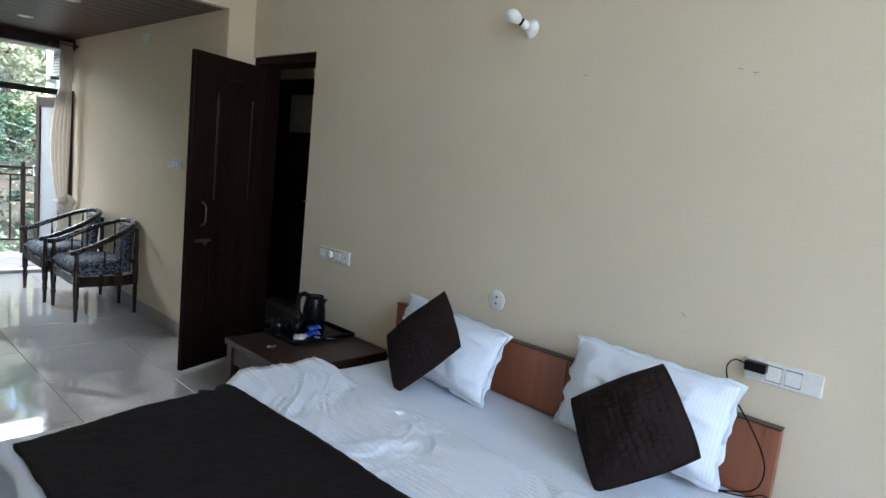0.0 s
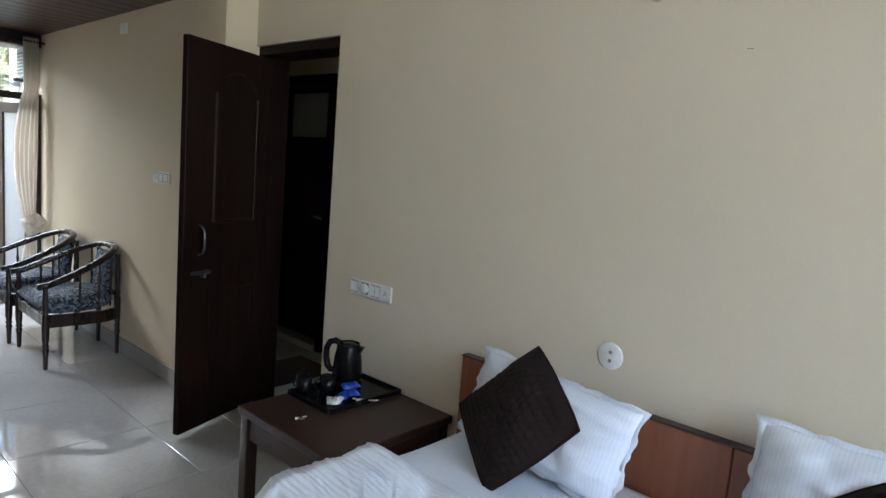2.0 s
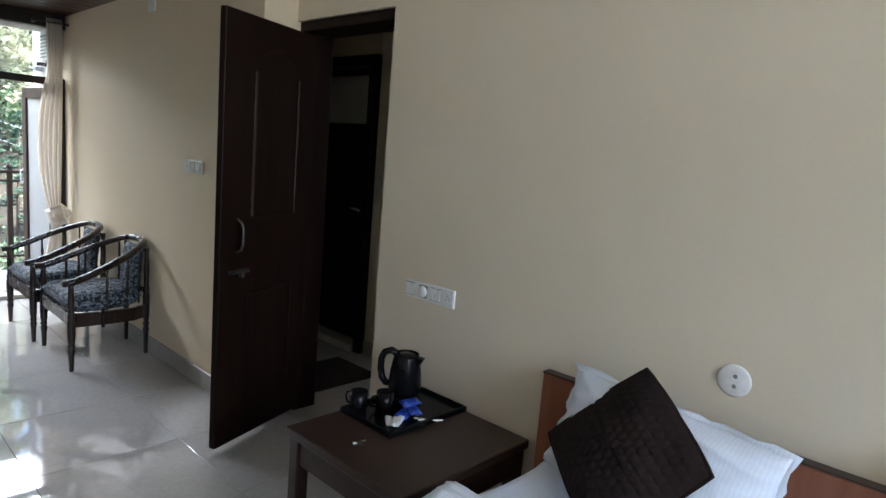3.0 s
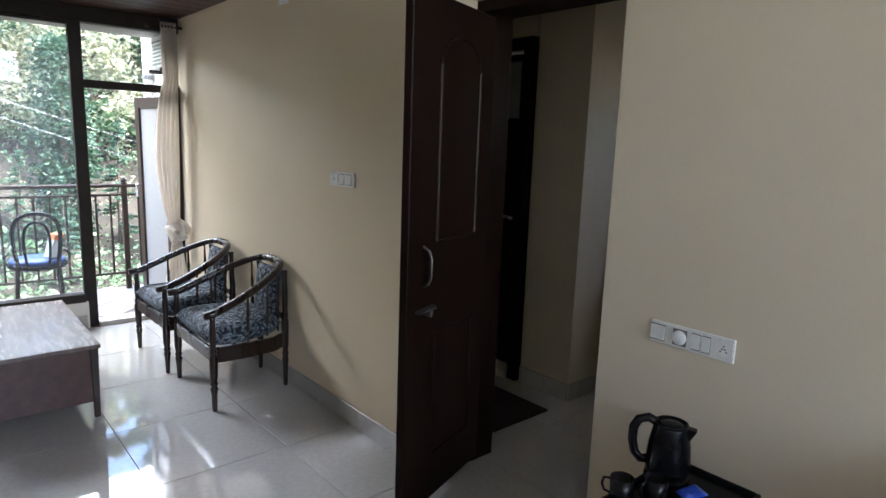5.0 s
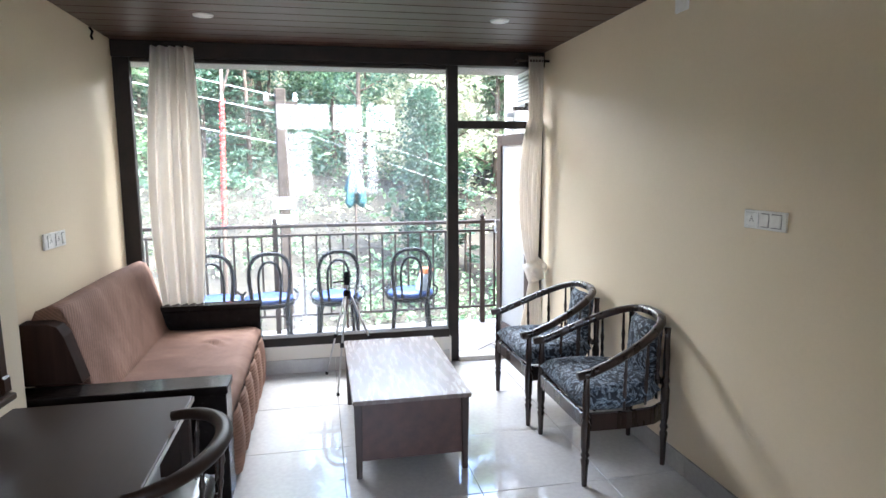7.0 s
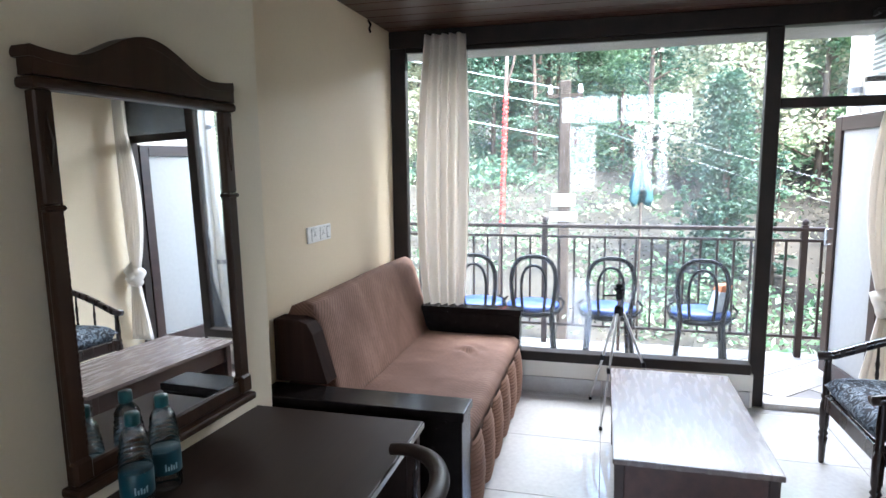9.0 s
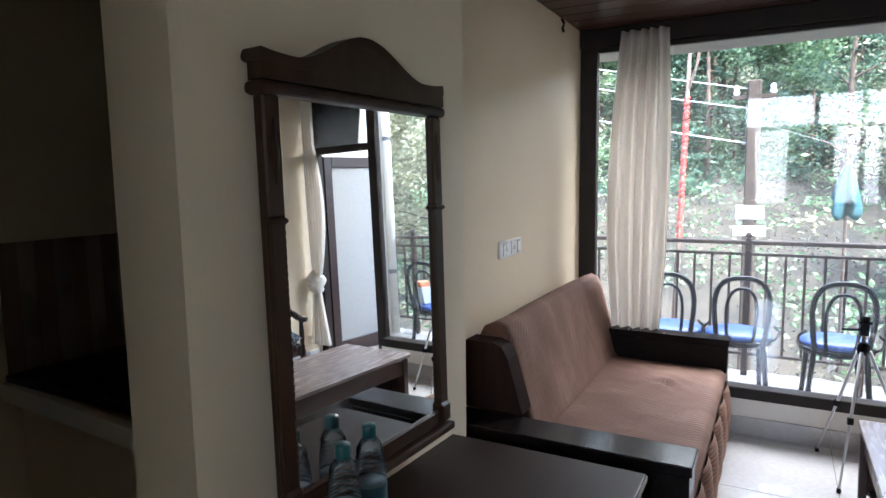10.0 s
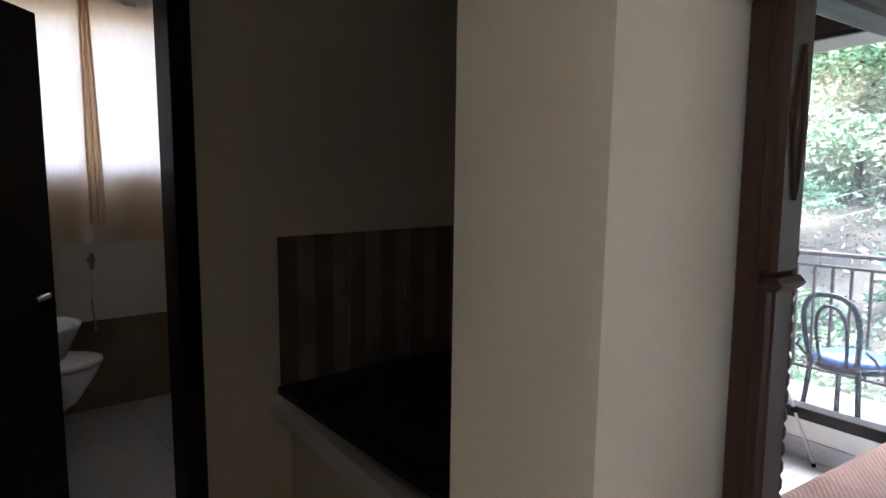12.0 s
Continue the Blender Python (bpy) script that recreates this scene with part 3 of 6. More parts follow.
# ---- skirting tiles ----
def skirting(name, runs):
    s = thing(name, "grey tile skirting along the wall", "skirting", kind="structure")
    for (x0, y0, x1, y1, nx, ny, ph) in runs:
        horizontal = abs(x1 - x0) > abs(y1 - y0)
        a, b = (min(x0, x1), max(x0, x1)) if horizontal else (min(y0, y1), max(y0, y1))
        cuts = [a] + [c for c in [ph + 0.6 * i for i in range(-20, 21)] if a + 0.03 < c < b - 0.03] + [b]
        for u, v in zip(cuts, cuts[1:]):
            if horizontal:
                part("skirting_tile", box(u + 0.001, v - 0.001, min(y0, y0 + ny * 0.012), max(y0, y0 + ny * 0.012), 0, 0.1, 0.002), "skirting", s)
            else:
                part("skirting_tile", box(min(x0, x0 + nx * 0.012), max(x0, x0 + nx * 0.012), u + 0.001, v - 0.001, 0, 0.1, 0.002), "skirting", s)


skirting("baseboard", [(XW + 0.06, YC, XD0, YC, 0, -1, -5.34), (XD1, YB, XE, YB, 0, -1, -5.34), (XW + 0.06, YS, XW + 0.06, 1.245, 1, 0, 1.0),
                       (-5.3, 3.12, -4.93, 3.12, 0, -1, -5.1), (-4.93, 3.12, -4.93, 5.1, 1, 0, 3.2), (-5.015, YM - 0.2, -5.015, YM, 1, 0, 5)])


# ---- turned and bent furniture ----
def turned_leg(h, r=0.022):
    p = [(0.011, 0), (0.013, 0.005), (0.016, h * 0.18), (0.021, h * 0.24), (0.014, h * 0.26), (0.022, h * 0.285), (0.015, h * 0.31)]
    p += [(0.021, h * 0.36), (0.022, h * 0.5), (0.022, h * 0.56), (0.015, h * 0.60), (0.021, h * 0.62), (0.015, h * 0.65), (0.018, h * 0.8), (0.014, h * 0.93), (0.017, h)]
    return lathe([(a * r / 0.022, z) for a, z in p], 14)


def spindle(p0, p1):
    v = Vector(p1) - Vector(p0)
    h = v.length
    pr = [(0.006, 0), (0.007, h * 0.2), (0.011, h * 0.32), (0.007, h * 0.38), (0.010, h * 0.46), (0.007, h * 0.54), (0.011, h * 0.66), (0.007, h * 0.74), (0.006, h)]
    return lathe(pr, 8, m=Matrix.Translation(p0) @ v.to_track_quat("Z", "Y").to_matrix().to_4x4())


def cushion_bm(w, d, h, nx=14, ny=14, puff=0.5, rnd=0.0, seed=0, power=4, pinch=0.0):
    """A soft pad, w by d, thick h in the middle and pinched at the rim; centred, bottom at 0."""
    t = bmesh.new()
    rows = {}
    for s in (1, -1):
        for i in range(nx + 1):
            for j in range(ny + 1):
                u, v = 2 * i / nx - 1, 2 * j / ny - 1
                if s == -1 and (i in (0, nx) or j in (0, ny)):
                    rows[(s, i, j)] = rows[(1, i, j)]
                    continue
                k = max(0.0, (1 - abs(u) ** power) * (1 - abs(v) ** power)) ** puff
                n = noise.noise(Vector((u * 2.2 + seed, v * 2.2, s))) * rnd
                rows[(s, i, j)] = t.verts.new((u * w / 2 * (1 - pinch * (1 - v * v) * u * u), v * d / 2 * (1 - pinch * (1 - u * u) * v * v), h / 2 + s * k * h / 2 * (1 + n)))
        for i in range(nx):
            for j in range(ny):
                q = [rows[(s, i, j)], rows[(s, i + 1, j)], rows[(s, i + 1, j + 1)], rows[(s, i, j + 1)]]
                t.faces.new(q if s == 1 else q[::-1])
    return t


def arm_curve(n=28):
    pts = []
    for i in range(n + 1):
        a = math.pi * i / n
        u, v = math.cos(a), max(0.0, math.sin(a))
        x = 0.285 * (abs(u) ** 0.75) * (1 if u >= 0 else -1)
        y = 0.02 + 0.455 * (v ** 0.85)
        pts.append((x, y, 0.535 + 0.195 * (v ** 0.9)))
    return [(0.292, -0.045, 0.527)] + pts + [(-0.292, -0.045, 0.527)]


def armchair(m, label):
    c = thing("armchair", label, "chair", m, "armchairs by the wall")
    for x in (-0.285, 0.285):
        part("front_leg", turned_leg(0.53), "chair_wood", c, smooth=True, m=Matrix.Translation((x, 0, 0)))
    for x in (-0.172, 0.172):
        part("back_leg", turned_leg(0.69, 0.021), "chair_wood", c, smooth=True, m=Matrix.Translation((x, 0.46, 0)))
    rail = arm_curve()
    part("arm_rail", sweep(rail, [(-0.02, -0.016), (0.012, -0.018), (0.022, -0.006), (0.022, 0.008), (0.012, 0.018), (-0.012, 0.018), (-0.022, 0.008)]), "chair_wood", c, "dark curved arm and back rail", True)
    part("front_apron", box(-0.27, 0.27, -0.012, 0.012, 0.27, 0.345, 0.005), "chair_wood", c)
    for s in (-1, 1):
        side = [(s * 0.283, 0.0, 0.305), (s * 0.28, 0.2, 0.30), (s * 0.24, 0.36, 0.29), (s * 0.17, 0.455, 0.285)]
        part("side_apron", sweep(side, [(-0.01, -0.04), (0.01, -0.04), (0.01, 0.04), (-0.01, 0.04)]), "chair_wood", c)
        for k in (4, 7, 10):
            p = rail[k] if s == 1 else rail[-1 - k]
            part("spindle", spindle((p[0] * 0.96, p[1], 0.34), (p[0], p[1], p[2] - 0.012)), "chair_wood", c, smooth=True)
    seat = cushion_bm(0.56, 0.44, 0.13, puff=0.28)
    for v in seat.verts:
        v.co.x *= 1 - 0.30 * max(0, (v.co.y + 0.05) / 0.27) ** 1.5
    part("seat", seat, "fabric", c, "blue and white leaf-print seat", True, Matrix.Translation((0, 0.205, 0.325)))
    back = cushion_bm(0.28, 0.30, 0.05, 10, 10, 0.25)
    for v in back.verts:
        v.co.z += -1.6 * v.co.x ** 2
    part("back_pad", back, "fabric", c, "blue and white leaf-print back", True, Matrix.Translation((0, 0.415, 0.555)) @ Matrix.Rotation(radians(-97), 4, "X") @ Matrix.Rotation(math.pi, 4, "Y") @ Matrix.Translation((0, 0, -0.02)))
    part("back_slat", box(-0.17, 0.17, 0.445, 0.465, 0.40, 0.43, 0.004), "chair_wood", c)
    return c


ch = armchair(Matrix.Translation((-6.247, 1.472, 0)), "dark wooden barrel armchair with blue leaf-print upholstery")
copy_thing(ch, pose(-6.937, 1.437, 0, 0, 0, 1))


def tub_chair():
    c = thing("tub_chair", "low dark curved-back wooden chair tucked under the desk", "chair", pose(-5.43, -0.215, 0, 0, 0, 0))
    arc = [(0.29 * math.cos(a), 0.0 + 0.215 * math.sin(a), 0.585 + 0.03 * math.sin(a)) for a in [math.pi * i / 22 for i in range(23)]]
    part("back_rail", sweep(arc, ring(0.028, 10, 0.024), scales=[0.75 + 0.25 * math.sin(math.pi * i / 22) for i in range(23)]), "desk_wood", c, "glossy curved top rail", True)
    for i in (3, 7, 11, 15, 19):
        p = arc[i]
        part("spindle", spindle((p[0] * 0.9, p[1] * 0.9, 0.40), p), "chair_wood", c, smooth=True)
    part("seat", cushion_bm(0.5, 0.40, 0.06, puff=0.2), "black_rough", c, "dark seat pad", True, Matrix.Translation((0, -0.05, 0.34)))
    part("seat_frame", box(-0.24, 0.24, -0.24, 0.14, 0.29, 0.345, 0.01), "chair_wood", c)
    for x in (-0.22, 0.22):
        for y in (-0.19, 0.15):
            part("leg", turned_leg(0.31, 0.02), "chair_wood", c, smooth=True, m=Matrix.Translation((x, y, 0)))


tub_chair()


def coffee_table():
    c = thing("coffee_table", "low brown wooden coffee table with worn top", "table", Matrix.Translation((-6.72, 0.722, 0)))
    hx, hy = 0.515, 0.28
    part("tabletop", box(-hx, hx, -hy, hy, 0.372, 0.394, 0.004, seg=2), "worn_top", c, "worn varnished brown top")
    for x in (-1, 1):
        for y in (-1, 1):
            t = box(-0.019, 0.019, -0.019, 0.019, 0, 0.372, 0.003)
            for v in t.verts:
                if v.co.z < 0.1:
                    v.co.x *= 0.7
                    v.co.y *= 0.7
            part("leg", t, "side_wood", c, m=Matrix.Translation((x * (hx - 0.045), y * (hy - 0.025), 0)))
        part("end_panel", box(x * (hx - 0.045) - 0.008, x * (hx - 0.045) + 0.008, -hy + 0.04, hy - 0.04, 0.085, 0.372, 0.002), "table_wood", c)
    for y in (-1, 1):
        part("apron", box(-hx + 0.06, hx - 0.06, y * (hy - 0.03) - 0.008, y * (hy - 0.03) + 0.008, 0.27, 0.372, 0.002), "side_wood", c)
    part("shelf", box(-hx + 0.06, hx - 0.06, -hy + 0.045, hy - 0.045, 0.10, 0.115, 0.002), "side_wood", c)


coffee_table()


def sofa():
    c = thing("sofa", "dark wood sofa with brown suede seat and back", "sofa", Matrix.Translation((0, 0, 0)))
    XA, XZ = -7.85, -6.16
    for x0, x1 in ((XA, XA + 0.1), (XZ - 0.15, XZ)):
        z = 0.515 if x0 == XA else 0.495
        a = part("arm", box(x0, x1, -0.93, -0.098, 0.0, z, 0.004), "sofa_wood", c)
        part("arm_cap", box(x0 - 0.006, x1 + 0.006, -0.95, -0.09, z, z + 0.035, 0.005, seg=2), "sofa_wood", a)
    part("base", box(XA + 0.1, XZ - 0.15, -0.9, -0.13, 0.03, 0.30, 0.004), "sofa_wood", c)
    part("front_rail", box(XA + 0.1, XZ - 0.15, -0.13, -0.101, 0.335, 0.362, 0.003), "sofa_wood", c)
    # seat
    t = bmesh.new()
    n, k = 60, 24
    g = []
    x0, x1, y0, y1 = XA + 0.102, XZ - 0.152, -0.74, -0.10
    for i in range(n + 1):
        for j in range(k + 1):
            u, v = i / n, j / k
            x, y = x0 + (x1 - x0) * u, y0 + (y1 - y0) * v
            e = min(1, min(v, 1 - v) * 12, min(u, 1 - u) * 30)
            z = 0.365 + 0.035 * e ** 0.5 + 0.006 * noise.noise(Vector((x * 3, y * 5, 0)))
            r = Vector(((x + 7.35) / 0.16, (y + 0.33) / 0.09))
            if r.length < 1:
                z += 0.018 * (1 - r.length) * math.sin(45 * (x - y * 0.8) + 6 * noise.noise(Vector((x * 8, y * 8, 1))))
            g.append(t.verts.new((x, y, z)))
    for i in range(n):
        for j in range(k):
            a = i * (k + 1) + j
            t.faces.new((g[a], g[a + k + 1], g[a + k + 2], g[a + 1]))
    r = bmesh.ops.extrude_face_region(t, geom=t.faces[:])
    bmesh.ops.translate(t, verts=[v for v in r["geom"] if isinstance(v, bmesh.types.BMVert)], vec=(0, 0, -0.06))
    part("seat", t, "suede", c, "wrinkled brown suede seat", True)
    # leaning back
    prof = [(-0.66, 0.36), (-0.70, 0.42), (-0.79, 0.78), (-0.82, 0.84), (-0.86, 0.858), (-0.91, 0.84), (-0.94, 0.78), (-0.94, 0.36)]
    t = bmesh.new()
    rows = []
    for i in range(31):
        x = XA + 0.02 + (-6.415 - XA - 0.02) * i / 30
        rows.append([t.verts.new((x, y + 0.006 * noise.noise(Vector((x * 4, z * 5, 3))), z + 0.006 * noise.noise(Vector((x * 3, y * 5, 7))))) for y, z in prof])
    for a, b in zip(rows, rows[1:]):
        for q in range(len(prof)):
            t.faces.new((a[q], a[(q + 1) % len(prof)], b[(q + 1) % len(prof)], b[q]))
    t.faces.new(rows[0])
    t.faces.new(rows[-1][::-1])
    part("backrest", t, "suede", c, "leaning brown suede backrest", True)
    # added dark slab: shade on the suede's end, put into the colour
    t = extrude_outline([(-0.715, 0.53), (-0.775, 0.74), (-0.80, 0.785), (-0.84, 0.80), (-0.955, 0.80), (-0.955, 0.53)], 0.10, 0.004)
    part("end_panel", t, "end_wood", c, m=Matrix.Translation((-6.325, 0, 0)) @ Matrix.Rotation(radians(90), 4, "Z"))
    # ribbed front in five swags
    x0, x1 = XA + 0.1, XZ - 0.15
    w = (x1 - x0) / 6
    for i in range(6):
        t = bmesh.new()
        nx, nz = 16, 48
        gg = []
        for a in range(nx + 1):
            for b in range(nz + 1):
                u, v = a / nx, b / nz
                puff = math.sin(math.pi * u) ** 0.6
                rib = 0.0035 * math.sin(v * 2 * math.pi * 17 + 3 * math.sin(math.pi * u))
                drop = 0.045 * math.sin(math.pi * u)
                gg.append(t.verts.new((x0 + w * (i + u), -0.128 + 0.062 * puff * (0.6 + 0.4 * math.sin(math.pi * v) ** 0.5) + rib, 0.335 - (0.285 + drop) * v)))
        for a in range(nx):
            for b in range(nz):
                q = a * (nz + 1) + b
                t.faces.new((gg[q], gg[q + 1], gg[q + nz + 2], gg[q + nz + 1]))
        part("front_swag", t, "corduroy", c, "ribbed brown corduroy swag", True)


sofa()


def desk():
    c = thing("desk", "low dark wooden desk below the mirror", "desk", Matrix.Translation((-5.555, -0.5, 0)))
    part("desktop", box(-0.46, 0.445, -0.40, 0.30, 0.526, 0.552, 0.006, seg=2), "desk_wood", c, "dull dark brown top with worn pale front edge")
    part("worn_edge", box(-0.455, 0.44, 0.301, 0.3025, 0.530, 0.548), "skirting", c, "pale worn edge strip")
    for x in (-0.42, 0.42):
        for y in (-0.37, 0.27):
            part("leg", box(x - 0.02, x + 0.02, y - 0.02, y + 0.02, 0, 0.526, 0.004), "side_wood", c)
    part("drawer_front", box(0.05, 0.40, 0.275, 0.29, 0.42, 0.524, 0.003), "side_wood", c)
    part("side_panel", box(-0.43, -0.415, -0.35, 0.25, 0.15, 0.525, 0.002), "side_wood", c)
    part("side_panel", box(0.415, 0.43, -0.35, 0.25, 0.15, 0.525, 0.002), "side_wood", c)
    part("back_panel", box(-0.40, 0.40, -0.39, -0.375, 0.15, 0.525, 0.002), "side_wood", c)


desk()


def wall_mirror(name, label, m, w=0.71, z0=0.632, z1=1.79):
    """Carved frame, centred on x, standing on y = 0 and coming out to positive y."""
    c = thing(name, label, "mirror", m)
    h = w / 2
    top = z0 + 0.985
    part("backing", box(-h + 0.02, h - 0.02, 0.0, 0.028, z0 + 0.02, top, 0.002), "mirror_wood", c)
    part("glass", box(-h + 0.045, h - 0.045, 0.029, 0.034, z0 + 0.05, top), "mirror", c)
    for s in (-1, 1):
        x0, x1 = sorted((s * h * 0.985, s * (h - 0.053)))
        p = part("pillar", box(x0, x1, 0.028, 0.047, z0 + 0.09, top - 0.27, 0.006, seg=2), "mirror_wood", c)
        for i in range(34):
            z = z0 + 0.13 + i * 0.0185
            part("bead", lathe([(0.0015, -0.008), (0.0032, -0.004), (0.0032, 0.004), (0.0015, 0.008)], 6, m=Matrix.Translation(((s * (h - 0.0475)), 0.0458, z))), "mirror_wood", p)
        blk = part("pillar_block", box(x0 - 0.001, x1 + 0.001, 0.028, 0.048, top - 0.265, top, 0.005), "mirror_wood", c)
        cx, cz = (x0 + x1) / 2, top - 0.12
        dm = [(cx, 0.049, cz - 0.07), (cx + 0.012, 0.049, cz), (cx, 0.049, cz + 0.07), (cx - 0.012, 0.049, cz)]
        part("diamond", sweep(dm, ring(0.003, 5), up=(0, 1, 0), closed=True), "mirror_wood", blk)
        part("collar", box(x0 - 0.006, x1 + 0.006, 0.028, 0.055, top - 0.28, top - 0.266, 0.006), "mirror_wood", c)
        part("foot_block", box(x0 - 0.004, x1 + 0.004, 0.028, 0.055, z0 + 0.03, z0 + 0.095, 0.008), "mirror_wood", c)
    part("bottom_rail", box(-h + 0.053, h - 0.053, 0.028, 0.044, z0 + 0.026, z0 + 0.075, 0.006), "mirror_wood", c)
    part("base_moulding", box(-h - 0.004, h + 0.002, 0.0, 0.066, z0, z0 + 0.026, 0.008, seg=2), "mirror_wood", c)
    part("cornice", box(-h - 0.006, h + 0.006, 0.0, 0.062, top, top + 0.028, 0.01, seg=2), "mirror_wood", c)
    n = 40
    xs = [-h + w * i / n for i in range(n + 1)]
    crest = []
    for x in xs:
        u = abs(x) / h
        z = z1 - 0.015 - 0.085 * (0.5 - 0.5 * math.cos(math.pi * min(1, u / 0.72))) + (0.008 * ((u - 0.72) / 0.28) ** 2 if u > 0.72 else 0)
        crest.append((x, z))
    part("crest", extrude_outline([(-h, top + 0.03)] + [(h, top + 0.03)] + crest[::-1], 0.045), "mirror_wood", c, "carved wavy crest", m=Matrix.Translation((0, 0.012, 0)))
    part("crest_moulding", sweep([(x * 1.005, 0.030, z) for x, z in crest], [(-0.028, -0.012), (0.028, -0.012), (0.034, -0.004), (0.034, 0.006), (0.028, 0.014), (-0.028, 0.014)]), "mirror_wood", c)
    return c


wall_mirror("wall_mirror", "tall dark wooden framed wall mirror with wavy crest", pose(-5.535, YM + 0.0373 + 0.032, 0, 1.0, 0, -3.6))
wall_mirror("wall_mirror", "dark framed mirror on the corridor wall", pose(-4.93, 3.83, 0.12, 0, 0, -90), 0.85)


def corridor_things():
    c = thing("dressing_table", "dark wooden dressing table below a corridor mirror", "table", pose(-4.93, 3.85, 0))
    part("tabletop", box(0.0, 0.4, -0.45, 0.45, 0.67, 0.7, 0.005), "side_wood", c)
    for y in (-0.42, 0.42):
        part("side_panel", box(0.01, 0.38, y - 0.015, y + 0.015, 0, 0.67, 0.003), "side_wood", c)
    part("drawer_front", box(0.36, 0.375, -0.4, 0.4, 0.45, 0.66, 0.003), "side_wood", c)
    solo("door_mat", box(-5.32, -4.9, 2.42, 2.92, 0.0, 0.012, 0.005, seg=2), "rubber", "dark rubber door mat on the corridor floor", "mat")
    d = thing("door_3", "dark wooden door with an added glowing pane beyond the corridor", "door", kind="structure")
    part("door_frame", box(-5.38, -5.31, 3.08, 3.26, 0, 2.05, 0.004), "door", d)
    part("door_frame", box(-6.08, -6.01, 3.08, 3.26, 0, 2.05, 0.004), "door", d)
    part("door_frame", box(-6.01, -5.38, 3.08, 3.26, 1.98, 2.05, 0.004), "door", d)
    lf = part("door_leaf", box(0, 0.62, -0.018, 0.018, 0.06, 1.60, 0.004), "door", d, m=pose(-6.005, 3.17, 0))
    for b in ((0, 0.08, 1.60, 1.97), (0.55, 0.62, 1.60, 1.97), (0.08, 0.55, 1.93, 1.97)):
        part("stile", box(b[0], b[1], -0.018, 0.018, b[2], b[3], 0.002), "door", lf)
    # added pane, lit from behind, stands for a bluish reflection on the door
    part("pane", box(0.08, 0.55, -0.003, 0.003, 1.60, 1.93), "frosted", lf, "frosted pane added in place of a bluish reflection")
    part("lever_handle", sweep([(0.56, -0.018, 1.0), (0.56, -0.05, 1.0), (0.47, -0.055, 1.01)], ring(0.009, 8), up=(0, 0, 1)), "chrome", lf)
    solo("threshold", box(-6.01, -5.38, 3.06, 3.3, 0, 0.05, 0.004), "tile", "pale tiled threshold step", "step", "structure")


corridor_things()


# ---- the bed ----
def cloth(x0, x1, y0, y1, nx, ny, height, mat, name, parent, label, thick=0.012, edge=None):
    t = bmesh.new()
    g = []
    for i in range(nx + 1):
        for j in range(ny + 1):
            u, v = i / nx, j / ny
            x, y = x0 + (x1 - x0) * u, y0 + (y1 - y0) * v
            p = height(x, y, u, v)
            g.append(t.verts.new(p if isinstance(p, tuple) else (x, y, p)))
    for i in range(nx):
        for j in range(ny):
            a = i * (ny + 1) + j
            t.faces.new((g[a], g[a + ny + 1], g[a + ny + 2], g[a + 1]))
    r = bmesh.ops.extrude_face_region(t, geom=t.faces[:])
    bmesh.ops.translate(t, verts=[v for v in r["geom"] if isinstance(v, bmesh.types.BMVert)], vec=(0, 0, -thick))
    if parent is None:
        return solo(name, t, mat, label, name.split("_")[-1], smooth=True)
    return part(name, t, mat, parent, label, True)


BX0, BX1, BY0, BY1, BZ = -3.04, -1.41, 0.44, 2.10, 0.485


def drape(x, y, z, out=0.0):
    """Folds a flat sheet over the mattress edge: past the edge it hangs down."""
    dz = 0.0
    if x < BX0:
        dz = BX0 - x
        x = BX0 - 0.02 - out - 0.01 * math.sin(y * 16)
    if x > BX1:
        dz = x - BX1
        x = BX1 + 0.02 + out + 0.01 * math.sin(y * 16)
    if y < BY0:
        dz = max(dz, BY0 - y)
        y = BY0 - 0.02 - out - 0.01 * math.sin(x * 16)
    return (x, y, z - dz)


def bed():
    c = thing("bed", "double bed with red-brown headboard and white sheet", "bed")
    part("base", box(BX0 + 0.02, BX1 - 0.02, BY0 + 0.02, BY1, 0.0, 0.25, 0.006), "side_wood", c)
    part("mattress", box(BX0, BX1, BY0, BY1, 0.25, BZ, 0.03, seg=3), "sheet", c, smooth=True)
    cuts = [-3.16, -2.62, -2.16, -1.70, -1.395]
    for a, b in zip(cuts, cuts[1:]):
        part("headboard_panel", box(a + 0.0015, b - 0.0015, 2.105, 2.14, 0.1, 0.73, 0.003), "headboard", c)
    part("headboard_cap", box(-3.16, -1.395, 2.103, 2.142, 0.7302, 0.736, 0.001), "side_wood", c)
    cloth(BX0 - 0.2, BX1 + 0.2, BY0 - 0.2, BY1 - 0.01, 90, 90, lambda x, y, u, v: drape(x, y, BZ + 0.012 + 0.004 * noise.noise(Vector((x * 4, y * 4, 2))), 0.0), "sheet", "bed_sheet", c, "white striped bed sheet")


bed()


def wrinkle(x, y):
    warp = Vector((noise.noise(Vector((x * 2.2, y * 2.2, 9))), noise.noise(Vector((x * 2.2, y * 2.2, 4))), 0))
    v = Vector((x * 3.0, y * 5.0, 1.5)) + warp * 1.4
    soft = 0.016 * noise.noise(v) + 0.010 * noise.noise(v * 2.1)
    crease = 0.011 * max(0.0, 0.32 - abs(noise.noise(v * 2.6 + warp))) + 0.005 * max(0.0, 0.25 - abs(noise.noise(v * 5.2 + warp * 2)))
    return soft + crease * 1.9 + 0.0011 * math.sin(y * 300 + 8 * warp.x)


